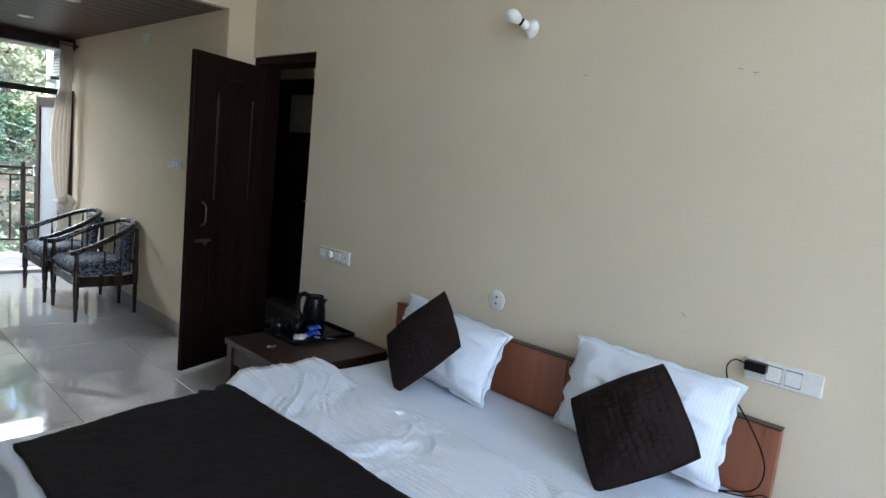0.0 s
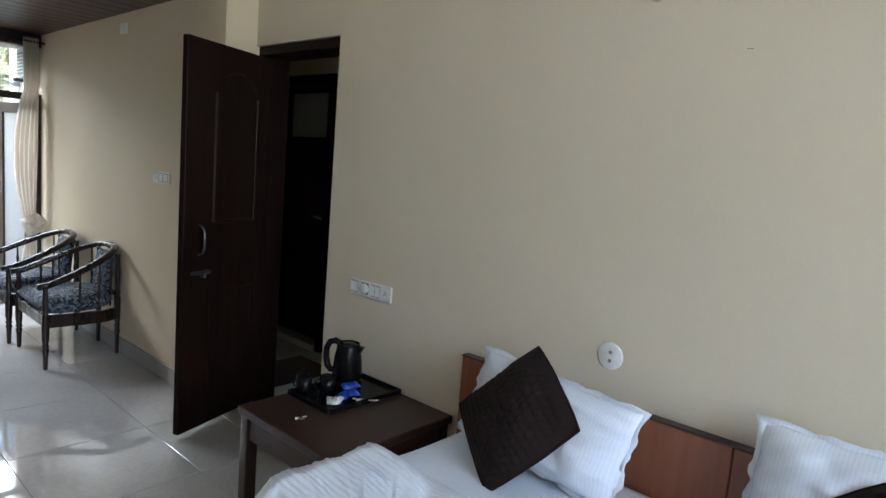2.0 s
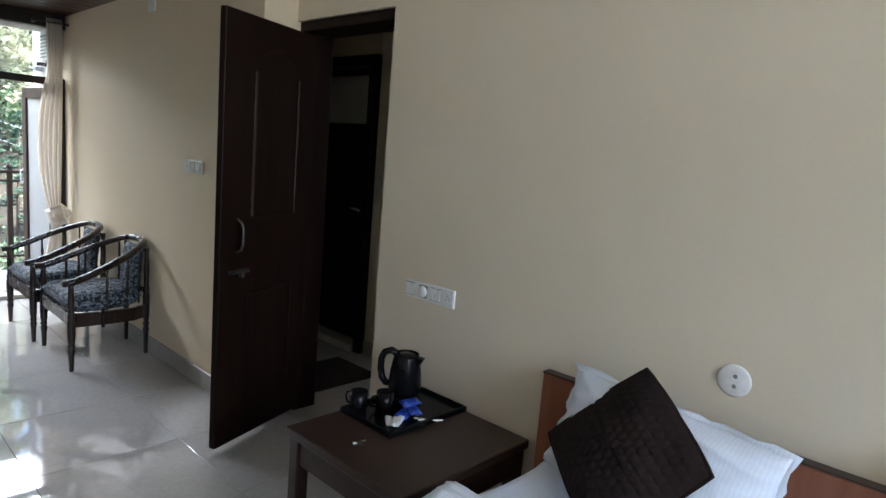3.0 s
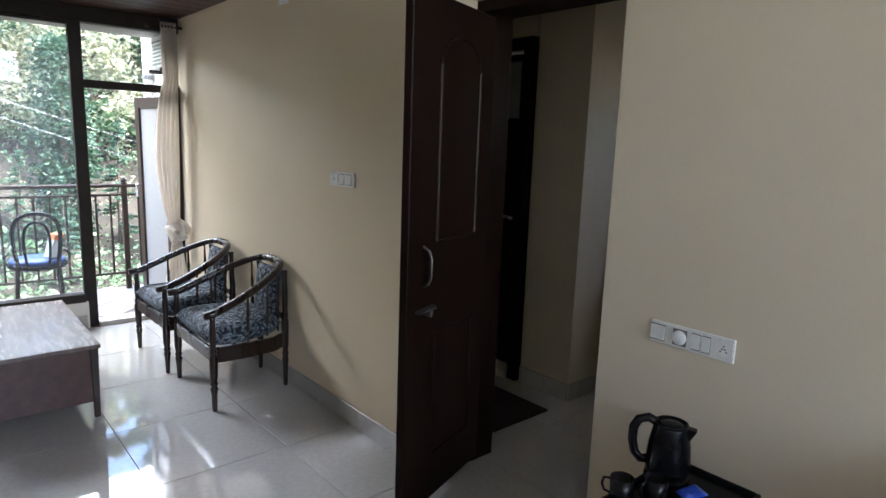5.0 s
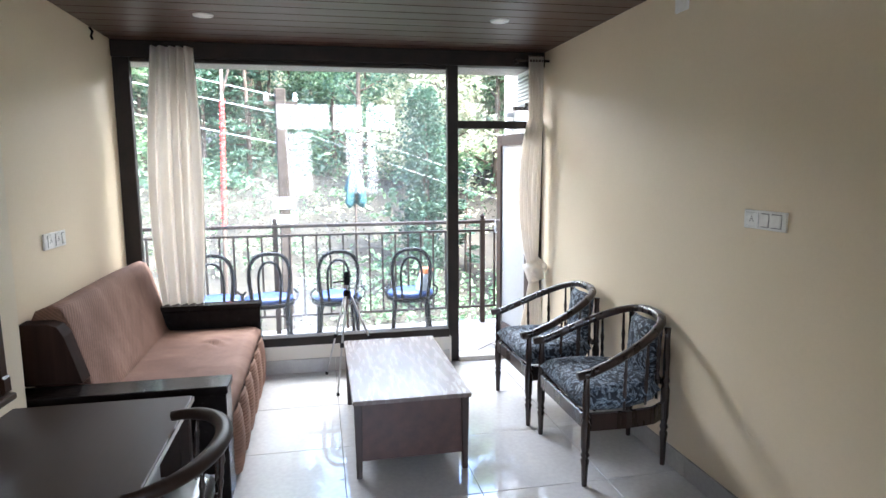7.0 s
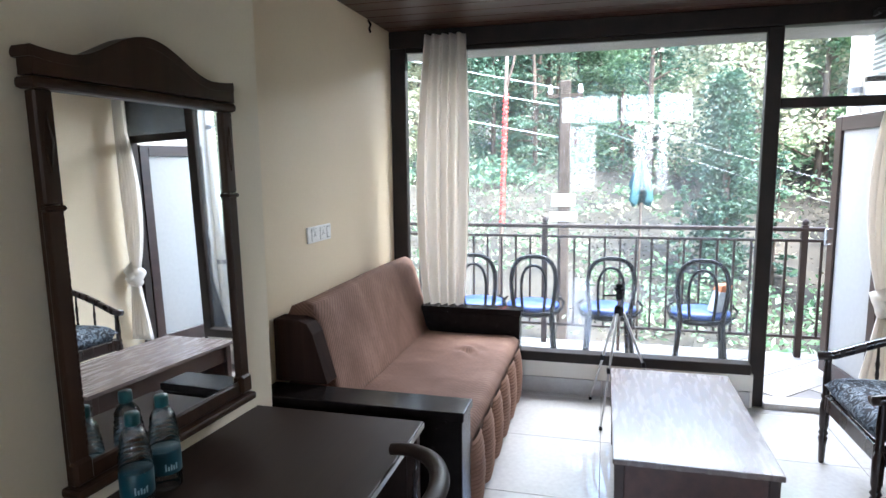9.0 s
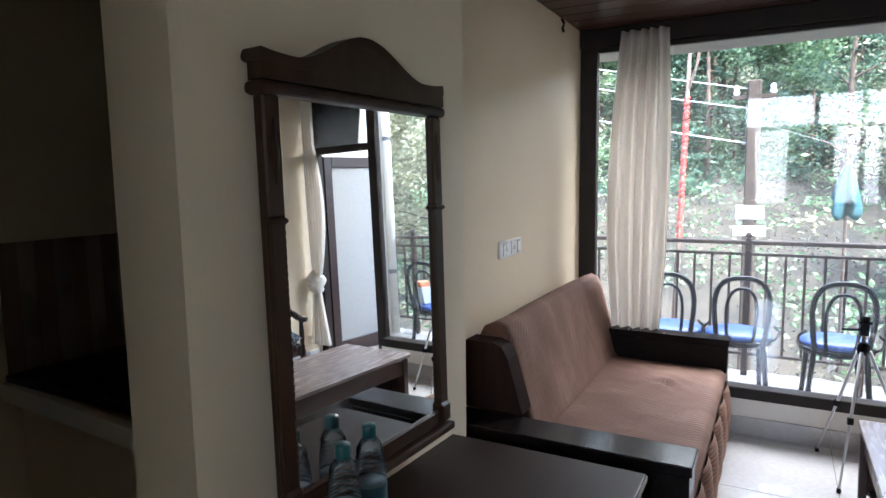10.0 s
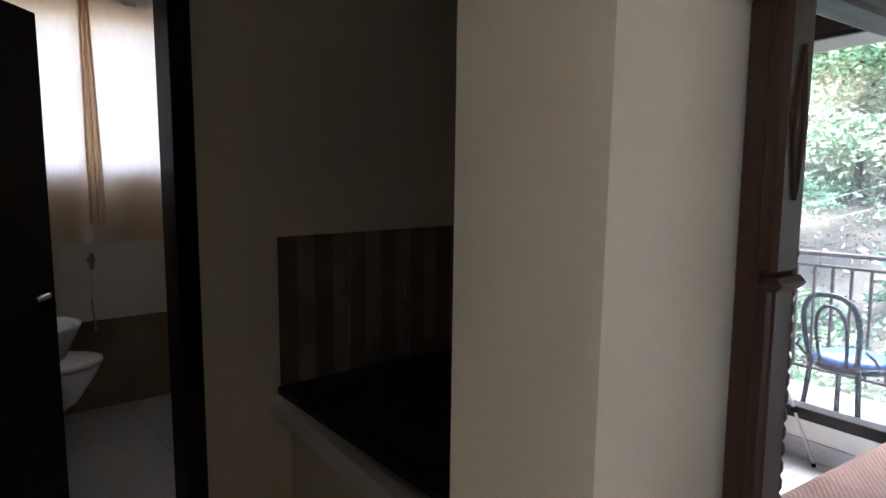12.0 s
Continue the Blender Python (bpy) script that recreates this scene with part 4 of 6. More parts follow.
def duvet_height(x, y, u, v):
    e = min(1.0, v * 6, ((1 - v) * 7) ** 0.5)
    lift = 0.04 * max(0.0, 1 - abs(x + 3.05) / 0.35)
    wob = 0.02 * noise.noise(Vector((x * 1.6, 4, v)))
    return drape(x, y + wob, BZ + 0.016 + e * (0.016 + lift + wrinkle(x, y)), 0.012)


cloth(BX0 - 0.12, BX1 + 0.12, 1.125, 1.64, 330, 150, duvet_height, "sheet", "folded_duvet", None, "crumpled white duvet folded across the bed", 0.01)
cloth(BX0 - 0.02, BX1 + 0.15, BY0 + 0.012, 1.165, 140, 90,
      lambda x, y, u, v: drape(x + 0.17 * max(0.0, 1.165 - y) * (1 - u), y + 0.012 * noise.noise(Vector((x * 5, 1, 0))), BZ + 0.04 + 0.01 * noise.noise(Vector((x * 3, y * 3, 5))) + 0.003 * noise.noise(Vector((x * 26, y * 26, 3))) + (0.01 * max(0, 1 - (1.165 - y) / 0.05)), 0.015),
      "throw", "bed_throw", None, "dark brown knitted bed throw over the foot", 0.014)


def lean(origin, xdir, up, roll=0):
    """A pose with local x along xdir, local y along up."""
    x = Vector(xdir).normalized()
    y = (Vector(up) - x * x.dot(Vector(up))).normalized()
    m = Matrix((x, y, x.cross(y))).transposed().to_4x4()
    return Matrix.Translation(origin) @ m @ Matrix.Rotation(radians(roll), 4, "Z")


def pillow_bm(w, h, seed):
    """A slack pillow: round in section, drawn in along its sides, with soft folds running to the corners."""
    t = cushion_bm(w, h, 0.20, 56, 44, 0.55, 0.2, seed, 2.4, 0.08)
    for v in t.verts:
        u, q = v.co.x / (w / 2), v.co.y / (h / 2)
        body = max(0.0, 1 - max(abs(u), abs(q)) ** 6)
        f = 0.35 - abs(noise.noise(Vector((u * 1.6 + seed, q * 2.6 + 0.8 * u, seed))))
        v.co.z += (1 if v.co.z > 0.1 else -1) * body * (0.030 * f + 0.010 * noise.noise(Vector((u * 5, q * 4, seed))) + 0.003 * noise.noise(Vector((u * 14, q * 9, seed))))
        v.co.x *= 1 - 0.05 * u * u * q * q + 0.02 * noise.noise(Vector((q * 3, seed, 1)))
        v.co.y *= 1 - 0.06 * u * u * q * q + 0.03 * noise.noise(Vector((u * 3, seed, 2)))
    return t


def pillow(m, w, h, label, seed):
    p = thing("pillow", label, "pillow", m, "white bed pillows")
    part("filling", pillow_bm(w, h, seed), "sheet", p, smooth=True, m=Matrix.Translation((0, 0, -0.1)))
    t = bmesh.new()
    n = 64
    inner, outer = [], []
    for i in range(n):
        a = 2 * math.pi * i / n
        ca, sa = math.cos(a), math.sin(a)
        k = 1 / max(abs(ca), abs(sa))
        fr = 0.012 * math.sin(i * 1.3 + seed) + 0.007 * math.sin(i * 2.9 + seed)
        u, q = ca * k, sa * k
        px = (1 - 0.08 * (1 - q * q) * u * u) * (1 - 0.05 * u * u * q * q + 0.02 * noise.noise(Vector((q * 3, seed, 1))))
        py = (1 - 0.08 * (1 - u * u) * q * q) * (1 - 0.06 * u * u * q * q + 0.03 * noise.noise(Vector((u * 3, seed, 2))))
        inner.append(t.verts.new((u * px * (w / 2 - 0.012), q * py * (h / 2 - 0.012), 0)))
        outer.append(t.verts.new((u * px * (w / 2 + 0.013 + 0.004 * math.sin(i * 1.9)), q * py * (h / 2 + 0.013 + 0.004 * math.sin(i * 2.3)), fr)))
    for i in range(n):
        t.faces.new((inner[i], inner[(i + 1) % n], outer[(i + 1) % n], outer[i]))
    r = bmesh.ops.extrude_face_region(t, geom=t.faces[:])
    bmesh.ops.translate(t, verts=[v for v in r["geom"] if isinstance(v, bmesh.types.BMVert)], vec=(0, 0, 0.005))
    part("flange", t, "sheet", p, "crimped flange edge", True)
    return p


pillow(lean((-2.69, 1.965, 0.66), (1, -0.09, -0.05), (0, 0.36, 1)), 0.64, 0.31, "slack white pillow slumped against the headboard", 1.0)
pillow(lean((-1.805, 2.02, 0.69), (1, 0.02, -0.02), (0, 0.32, 1)), 0.60, 0.34, "white pillow with crimped edge against the headboard", 7.0)


def quilted(m, w, label, seed):
    c = thing("cushion", label, "cushion", m, "dark brown cushions")
    t = cushion_bm(w, w, 0.15, 120, 120, 0.75, 0.2, seed, 2.0, 0.0)
    for v in t.verts:
        rim = max(0, 1 - max(abs(v.co.x), abs(v.co.y)) / (w / 2))
        seam = abs(math.sin(v.co.x * 120)) ** 0.4
        tuck = abs(math.sin(v.co.y * 130 + (1.57 if math.floor(v.co.x * 120 / math.pi) % 2 else 0))) ** 0.4
        v.co.z += (0.006 * (seam * tuck - 0.5) * min(1, rim * 6) + 0.010 * noise.noise(Vector((v.co.x * 7, v.co.y * 7, seed))) * min(1, rim * 3)) * (1 if v.co.z > 0.075 else -1)
        u, q = 2 * v.co.x / w, 2 * v.co.y / w
        k = 1 - 0.045 * (u * q) ** 2 + 0.012 * noise.noise(Vector((u * 2.5, q * 2.5, seed)))
        v.co.x, v.co.y = v.co.x * k, v.co.y * k
    part("cover", t, "cushion", c, smooth=True, m=Matrix.Translation((0, 0, -0.075)))
    rim = []
    for q in range(4):
        ca, sa = ((1, 0), (0, 1), (-1, 0), (0, -1))[q]
        for i in range(12):
            s = i / 6 - 1
            x, y = s * w / 2, -w / 2
            k = 1 - 0.045 * s * s
            x, y = ca * x - sa * y, sa * x + ca * y
            k += 0.012 * noise.noise(Vector((5 * x / w, 5 * y / w, seed)))
            rim.append((x * k, y * k, 0))
    part("seam", sweep(rim, ring(0.005, 6), closed=True), "cushion", c)
    return c


quilted(lean((-2.745, 1.875, 0.683), (0.54, -0.05, 0.10), (-0.06, 0.27, 0.37), 45), 0.36, "dark brown quilted cushion standing on its corner", 2.0)
quilted(lean((-1.76, 1.85, 0.675), (0.52, -0.06, -0.034), (0.02, 0.252, 0.327), 48), 0.342, "dark brown quilted cushion leaning on a pillow", 5.0)


# ---- beside the bed ----
def bedside_table():
    c = thing("bedside_table", "dark red-brown wooden bedside table", "table", Matrix.Translation((-3.49, 1.825, 0)))
    part("tabletop", box(-0.29, 0.29, -0.305, 0.305, 0.435, 0.468, 0.005, seg=2), "side_wood", c)
    for x in (-0.255, 0.255):
        for y in (-0.27, 0.27):
            part("leg", box(x - 0.025, x + 0.025, y - 0.025, y + 0.025, 0, 0.435, 0.004), "side_wood", c)
    for b in ((-0.23, 0.23, -0.285, -0.265), (-0.23, 0.23, 0.265, 0.285)):
        part("apron", box(*b, 0.34, 0.435, 0.003), "side_wood", c)
    for b in ((-0.275, -0.255, -0.245, 0.245), (0.255, 0.275, -0.245, 0.245)):
        part("apron", box(*b, 0.34, 0.435, 0.003), "side_wood", c)


bedside_table()
TZ = 0.468


def tray():
    c = thing("tray", "black plastic serving tray on the bedside table", "tray", pose(-3.615, 1.93, TZ, 0, 0, 0))
    part("plate", box(-0.145, 0.12, -0.19, 0.19, 0.0, 0.008, 0.002), "black", c)
    for b in ((-0.15, -0.138, -0.195, 0.195), (0.113, 0.125, -0.195, 0.195), (-0.138, 0.113, -0.195, -0.183), (-0.138, 0.113, 0.183, 0.195)):
        part("rim", box(*b, 0.0, 0.022, 0.003), "black", c)


tray()


def kettle():
    c = thing("kettle", "black electric kettle on the tray", "kettle", pose(-3.72, 2.01, TZ + 0.008, 0, 0, 25))
    part("power_base", lathe([(0.06, 0), (0.066, 0.006), (0.064, 0.016), (0.05, 0.02)], 28), "black", c, smooth=True)
    part("body", lathe([(0.058, 0.02), (0.063, 0.026), (0.065, 0.05), (0.060, 0.11), (0.050, 0.165), (0.047, 0.175), (0.044, 0.175), (0.0435, 0.165)], 32), "black", c, smooth=True)
    part("lid", lathe([(0.0435, 0.165), (0.043, 0.172), (0.02, 0.178), (0.002, 0.179)], 28), "black", c, smooth=True)
    part("rim", sweep([(0.047 * math.cos(a), 0.047 * math.sin(a), 0.176) for a in [2 * math.pi * i / 28 for i in range(28)]], ring(0.002, 6), closed=True), "black", c)
    hd = [(-0.04, 0, 0.170), (-0.065, 0, 0.180), (-0.092, 0, 0.168), (-0.105, 0, 0.14), (-0.106, 0, 0.10), (-0.098, 0, 0.065), (-0.08, 0, 0.045), (-0.055, 0, 0.05)]
    part("handle", sweep(hd, ring(0.014, 8, 0.016), up=(0, 1, 0)), "black", c, smooth=True)
    part("spout", extrude_outline([(0.035, 0.13), (0.055, 0.135), (0.073, 0.168), (0.04, 0.172)], 0.03, 0.003), "black", c, m=Matrix.Translation((0, -0.015, 0)))


kettle()


def mug(x, y, turn):
    c = thing("mug", "black mug on the tray", "mug", pose(x, y, TZ + 0.008, 0, 0, turn), "mugs on the tray")
    part("cup", lathe([(0.028, 0), (0.031, 0.004), (0.033, 0.07), (0.031, 0.07), (0.029, 0.008), (0.003, 0.006)], 24), "black", c, smooth=True)
    part("handle", sweep([(0.031, 0, 0.058), (0.05, 0, 0.055), (0.055, 0, 0.036), (0.048, 0, 0.018), (0.031, 0, 0.014)], ring(0.004, 6), up=(0, 1, 0)), "black", c, smooth=True)


mug(-3.735, 1.795, 200)
mug(-3.675, 1.87, 250)


def packet(m, mat, label, w=0.05, l=0.075):
    t = cushion_bm(w, l, 0.018, 8, 10, 0.6, 0.6, random.random() * 9)
    solo("sachet", t, mat, label, "sachet", smooth=True, m=m, group="sachets on the tray")


for i, (x, y, r) in enumerate(((-3.585, 1.885, 20), (-3.57, 1.915, 70), (-3.60, 1.93, -15))):
    packet(pose(x, y, TZ + 0.009 + 0.014 * i, 4, 6, r), "blue_packet", "blue foil sachet on the tray")
for i, (x, y, r) in enumerate(((-3.555, 1.835, 30), (-3.575, 1.805, 55), (-3.535, 1.80, 45))):
    packet(pose(x, y, TZ + 0.009 + 0.012 * (i == 2), 3, 5, r), "white_plastic", "white paper sachet on the tray", 0.026, 0.06)
for i in range(2):
    solo("spoon", sweep([(0, 0, 0), (0.04, 0, 0.002), (0.09, 0.004 * i, 0)], ring(0.003, 6), scales=[2.0, 0.8, 1.0]), "chrome", "small metal spoon on the tray", "spoon", m=pose(-3.545 + 0.02 * i, 1.90, TZ + 0.013, 0, 0, 35 + 14 * i))
for i in range(2):
    solo("key", sweep([(0, 0, 0), (0.02, 0.006, 0.001), (0.035, 0, 0)], ring(0.004, 6), scales=[2, 0.8, 0.8]), "dull_metal", "small dull metal key on the bedside table", "key", m=pose(-3.535 + 0.015 * i, 1.615 + 0.012 * i, TZ + 0.005, 0, 0, 40 + 60 * i))


# ---- switches and fixtures ----
def switch_plate(m, w, h, items, label):
    c = thing("switch_plate", label, "switch", m)
    part("plate", box(-w / 2, w / 2, -0.010, 0.0, -h / 2, h / 2, 0.003, seg=2), "white_plastic", c)
    for kind, x, s in items:
        part("joint", box(x - s / 2 - 0.0007, x + s / 2 + 0.0007, -0.0108, -0.0100, -h * 0.36 - 0.0007, h * 0.36 + 0.0007), "grey_plastic", c)
        if kind == "rocker":
            t = box(x - s / 2, x + s / 2, -0.016, -0.010, -h * 0.32, h * 0.32, 0.002)
            for v in t.verts:
                if v.co.z > 0 and v.co.y < -0.013:
                    v.co.y += 0.004
            part("rocker", t, "white_plastic", c)
        elif kind == "knob":
            part("dimmer_knob", lathe([(s / 2, 0), (s / 2, 0.008), (s / 2 - 0.002, 0.012), (0.004, 0.0125)], 20, m=Matrix.Translation((x, -0.010, 0)) @ Matrix.Rotation(radians(90), 4, "X")), "white_plastic", c, smooth=True)
        else:
            so = part("socket", box(x - s / 2, x + s / 2, -0.013, -0.010, -h * 0.36, h * 0.36, 0.001), "white_plastic", c)
            for dx, dz in ((0, 0.011), (-0.009, -0.006), (0.009, -0.006), (-0.004, 0.002), (0.004, 0.002)):
                part("pin_hole", lathe([(0.003, 0), (0.003, 0.001)], 8, m=Matrix.Translation((x + dx, -0.0131, dz)) @ Matrix.Rotation(radians(90), 4, "X")), "grey_plastic", so)
    return c


switch_plate(pose(-3.757, YB, 0.87), 0.27, 0.072, [("rocker", -0.11, 0.05), ("knob", -0.035, 0.045), ("rocker", 0.018, 0.026), ("rocker", 0.05, 0.026), ("socket", 0.105, 0.055)], "white wall switch plate with dimmer and socket")
switch_plate(pose(-1.427, YB, 0.889), 0.22, 0.07, [("socket", -0.085, 0.05), ("rocker", -0.025, 0.045), ("rocker", 0.03, 0.045)], "long white switch plate above the bed")
switch_plate(pose(-5.51, YC, 1.248), 0.225, 0.072, [("socket", -0.065, 0.07), ("rocker", 0.005, 0.04), ("rocker", 0.065, 0.05)], "white wall switch plate with socket")
switch_plate(pose(-6.79, YS, 1.115, 0, 0, 180), 0.25, 0.078, [("socket", -0.06, 0.06), ("socket", 0.03, 0.06), ("rocker", 0.09, 0.03)], "white double socket plate")
solo("wall_box", box(-6.175, -6.075, YC - 0.012, YC, 2.15, 2.215, 0.003), "white_plastic", "small white junction box on the wall", "junction box")


def ceiling_rose():
    c = thing("cable_outlet", "round white cover plate on the wall", "cover plate", pose(-2.58, YB, 0.875))
    part("cover", lathe([(0.045, 0), (0.045, 0.003), (0.041, 0.005), (0.004, 0.006)], 32, m=Matrix.Rotation(radians(90), 4, "X")), "white_plastic", c, smooth=True)
    for z in (-0.014, 0.014):
        part("hole", lathe([(0.006, 0), (0.006, 0.001)], 10, m=Matrix.Translation((0.003, -0.008, z)) @ Matrix.Rotation(radians(90), 4, "X")), "grey_plastic", c)


ceiling_rose()


def wall_bulb():
    c = thing("wall_lamp", "bare white bulb in an angled wall holder", "lamp", pose(-2.565, YB, 2.028) @ Matrix.Scale(0.86, 4))
    part("base", lathe([(0.045, 0), (0.045, 0.008), (0.03, 0.022), (0.026, 0.03)], 24, m=Matrix.Rotation(radians(90), 4, "X")), "white_plastic", c, smooth=True)
    tilt = Matrix.Rotation(radians(62), 4, "X") @ Matrix.Rotation(radians(-28), 4, "Y")
    part("holder", lathe([(0.022, 0.01), (0.022, 0.05), (0.018, 0.055)], 20, m=tilt), "white_plastic", c, smooth=True)
    part("collar", lathe([(0.019, 0.055), (0.019, 0.066)], 20, m=tilt), "black", c)
    part("bulb", lathe([(0.017, 0.066), (0.026, 0.085), (0.031, 0.105), (0.028, 0.125), (0.016, 0.139), (0.002, 0.143)], 24, m=tilt), "white_plastic", c, "unlit white bulb", True)


wall_bulb()


def charger():
    c = thing("phone_charger", "black phone charger with a trailing cable", "charger", pose(-1.505, YB, 0.905))
    part("plug", box(-0.03, 0.035, -0.045, -0.012, -0.018, 0.014, 0.005, seg=2), "black", c)
    cable = [(-0.03, -0.03, 0.0), (-0.06, -0.04, 0.005), (-0.08, -0.04, -0.03), (-0.05, -0.05, -0.10), (0.02, -0.06, -0.18), (0.075, -0.07, -0.26), (0.09, -0.08, -0.32), (0.07, -0.10, -0.37), (-0.01, -0.13, -0.395),
             (-0.04, -0.14, -0.40), (0.0, -0.12, -0.40), (0.06, -0.10, -0.395), (0.10, -0.08, -0.38), (0.14, -0.06, -0.42), (0.16, -0.05, -0.55)]
    fine = []
    for i in range(len(cable) - 1):
        a, b = Vector(cable[max(i - 1, 0)]), Vector(cable[i])
        cc, d = Vector(cable[i + 1]), Vector(cable[min(i + 2, len(cable) - 1)])
        for k in range(5):
            t = k / 5
            fine.append(0.5 * ((2 * b) + (cc - a) * t + (2 * a - 5 * b + 4 * cc - d) * t * t + (3 * b - a - 3 * cc + d) * t ** 3))
    part("cable", sweep([tuple(p) for p in fine], ring(0.0025, 6)), "black", c)


charger()
for x, y in ((-7.131, -0.262), (-6.99, 1.361), (-5.8, -0.26), (-5.8, 1.36)):
    d = thing("downlight", "round white recessed ceiling downlight, unlit", "lamp", pose(x, y, ZC), "ceiling downlights")
    part("trim", lathe([(0.028, -0.004), (0.052, -0.006), (0.055, 0.0), (0.028, 0.0)], 28), "white_plastic", d, smooth=True)
    part("lens", lathe([(0.027, -0.0035), (0.027, -0.001)], 24), "ceramic", d)


# ---- curtains ----
def curtain(name, m, wfun, z0, z1, folds, depth, mat, label, phase=0.0):
    """Pleated cloth; wfun(v) gives (left, right) at height share v."""
    t = bmesh.new()
    nx, nz = folds * 20, 44
    g = []
    for i in range(nx + 1):
        for j in range(nz + 1):
            u, v = i / nx, j / nz
            a, b = wfun(v)
            k = min(1.0, (b - a) / 0.3)
            off = depth * (0.5 + 0.5 * k) * math.sin(2 * math.pi * folds * u + phase + 0.5 * math.sin(v * 4) + 1.6 * noise.noise(Vector((u * 3.1, v * 0.8, phase)))) + 0.006 * noise.noise(Vector((u * 9, v * 3, 2))) + 0.0035 * k * math.sin(2 * math.pi * folds * 2.3 * u + 3 * noise.noise(Vector((u * 4, v, phase))))
            g.append(t.verts.new((off, a + (b - a) * u, z0 + (z1 - z0) * v)))
    for i in range(nx):
        for j in range(nz):
            q = i * (nz + 1) + j
            t.faces.new((g[q], g[q + nz + 1], g[q + nz + 2], g[q + 1]))
    r = bmesh.ops.extrude_face_region(t, geom=t.faces[:])
    bmesh.ops.translate(t, verts=[v for v in r["geom"] if isinstance(v, bmesh.types.BMVert)], vec=(0.003, 0, 0))
    c = thing(name, label, "curtain", m)
    part("cloth", t, mat, c, smooth=True)
    return c


curtain("curtain", pose(-7.828, 0, 0), lambda v: (-0.71 - 0.06 * math.sin(math.pi * v), -0.485 + 0.035 * v + 0.04 * math.sin(math.pi * v)), 0.30, 2.235, 5, 0.03, "curtain", "cream curtain gathered in folds at the window")


curtain("curtain", pose(XE - 0.06, 0, 0), lambda v: (0.20, 0.93 + 0.02 * math.sin(6 * v)), 0.3, 2.24, 7, 0.03, "brown_cloth", "heavy brown curtain drawn over part of the bedroom window")
curtain("curtain", pose(XE - 0.06, 0, 0), lambda v: (1.55 + 0.02 * math.sin(5 * v), 2.06), 0.3, 2.24, 5, 0.03, "brown_cloth", "heavy brown curtain gathered beside the bedroom window", 2.0)
curtain("curtain", pose(XE - 0.06, 0, 0), lambda v: (-0.55, -0.30 + 0.02 * math.sin(5 * v)), 0.3, 2.24, 3, 0.03, "brown_cloth", "heavy brown curtain gathered at the window's end", 4.0)


def tied(v):
    """Width of the knotted curtain at height share v (0 bottom, 1 top)."""
    z = 0.16 + v * 2.075
    if z < 0.66:
        s = (0.66 - z) / 0.5
        return (1.845 - 0.10 * s, 1.905 + 0.05 * s)
    s = min(1, (z - 0.66) / 1.2)
    left = 1.845 - 0.09 * math.sin(math.pi * min(1, s * 1.05)) ** 0.8
    return (left - 0.03 * s, 1.90 + 0.025 * s)


cu = curtain("curtain", pose(-7.80, 0, 0), tied, 0.16, 2.235, 5, 0.03, "curtain_white", "cream curtain tied in a knot beside the door", 1.0)
t = cushion_bm(0.16, 0.13, 0.11, 14, 14, 0.5, 0.5, 4)
part("knot", t, "curtain_white", cu, "knotted cloth", True, Matrix.Translation((-0.05, 1.875, 0.68)) @ Matrix.Rotation(radians(90), 4, "Y") @ Matrix.Rotation(radians(20), 4, "Z"))
part("tail", cushion_bm(0.13, 0.07, 0.05, 10, 10, 0.6, 0.7, 9), "curtain_white", cu, "", True, Matrix.Translation((-0.015, 1.925, 0.73)) @ Matrix.Rotation(radians(90), 4, "Y") @ Matrix.Rotation(radians(50), 4, "Z"))
rod = thing("curtain_rod", "dark curtain rod below the ceiling", "curtain rod")
part("rod", sweep([(-7.916, YS, 2.205), (-7.916, -0.37, 2.205)], ring(0.007, 8), up=(0, 0, 1)), "frame", rod)
part("rod", sweep([(-7.795, 1.72, 2.205), (-7.795, YC, 2.205)], ring(0.009, 8), up=(0, 0, 1)), "frame", rod)
for y, x in ((-0.38, -7.908), (1.74, -7.795)):
    part("bracket", box(-7.93, x, y - 0.008, y + 0.008, 2.19, 2.22, 0.002), "frame", rod)


# ---- bottles and tripod ----
def bottle(x, y, label):
    c = thing("water_bottle", label, "bottle", pose(x, y, 0.552, 0, 0, random.uniform(0, 360)), "water bottles on the desk")
    pr = [(0.030, 0.0), (0.040, 0.006)]
    for i in range(3):
        z = 0.010 + i * 0.012
        pr += [(0.0415, z), (0.0415, z + 0.004), (0.0385, z + 0.008)]
    pr += [(0.0415, 0.047), (0.0415, 0.117)]
    for i in range(6):
        z = 0.120 + i * 0.0135
        r = 0.0415 - 0.0003 * i * i
        pr += [(r - 0.0025, z), (r, z + 0.005), (r, z + 0.009)]
    pr += [(0.034, 0.206), (0.027, 0.220), (0.018, 0.232), (0.015, 0.238), (0.015, 0.25)]
    part("bottle_body", lathe(pr, 28), "bottle", c, smooth=True)
    part("cap", lathe([(0.018, 0.236), (0.0185, 0.238), (0.0185, 0.262), (0.017, 0.267), (0.002, 0.267)], 20), "teal", c, "teal screw cap", True)
    lab = part("paper_label", lathe([(0.0416, 0.050), (0.0421, 0.051), (0.0421, 0.114), (0.0416, 0.115)], 28), "teal_label", c, "teal label with pale print", True)
    for a0 in (0.4, 3.5):
        for k, hh in ((0, 0.02), (1, 0.012), (2, 0.016), (3, 0.012), (4, 0.018)):
            a = a0 + k * 0.17
            t = box(-0.0022, 0.0022, 0.0419, 0.0427, 0.062, 0.062 + hh)
            t.transform(Matrix.Rotation(a, 4, "Z"))
            part("print_bar", t, "pale_print", lab)


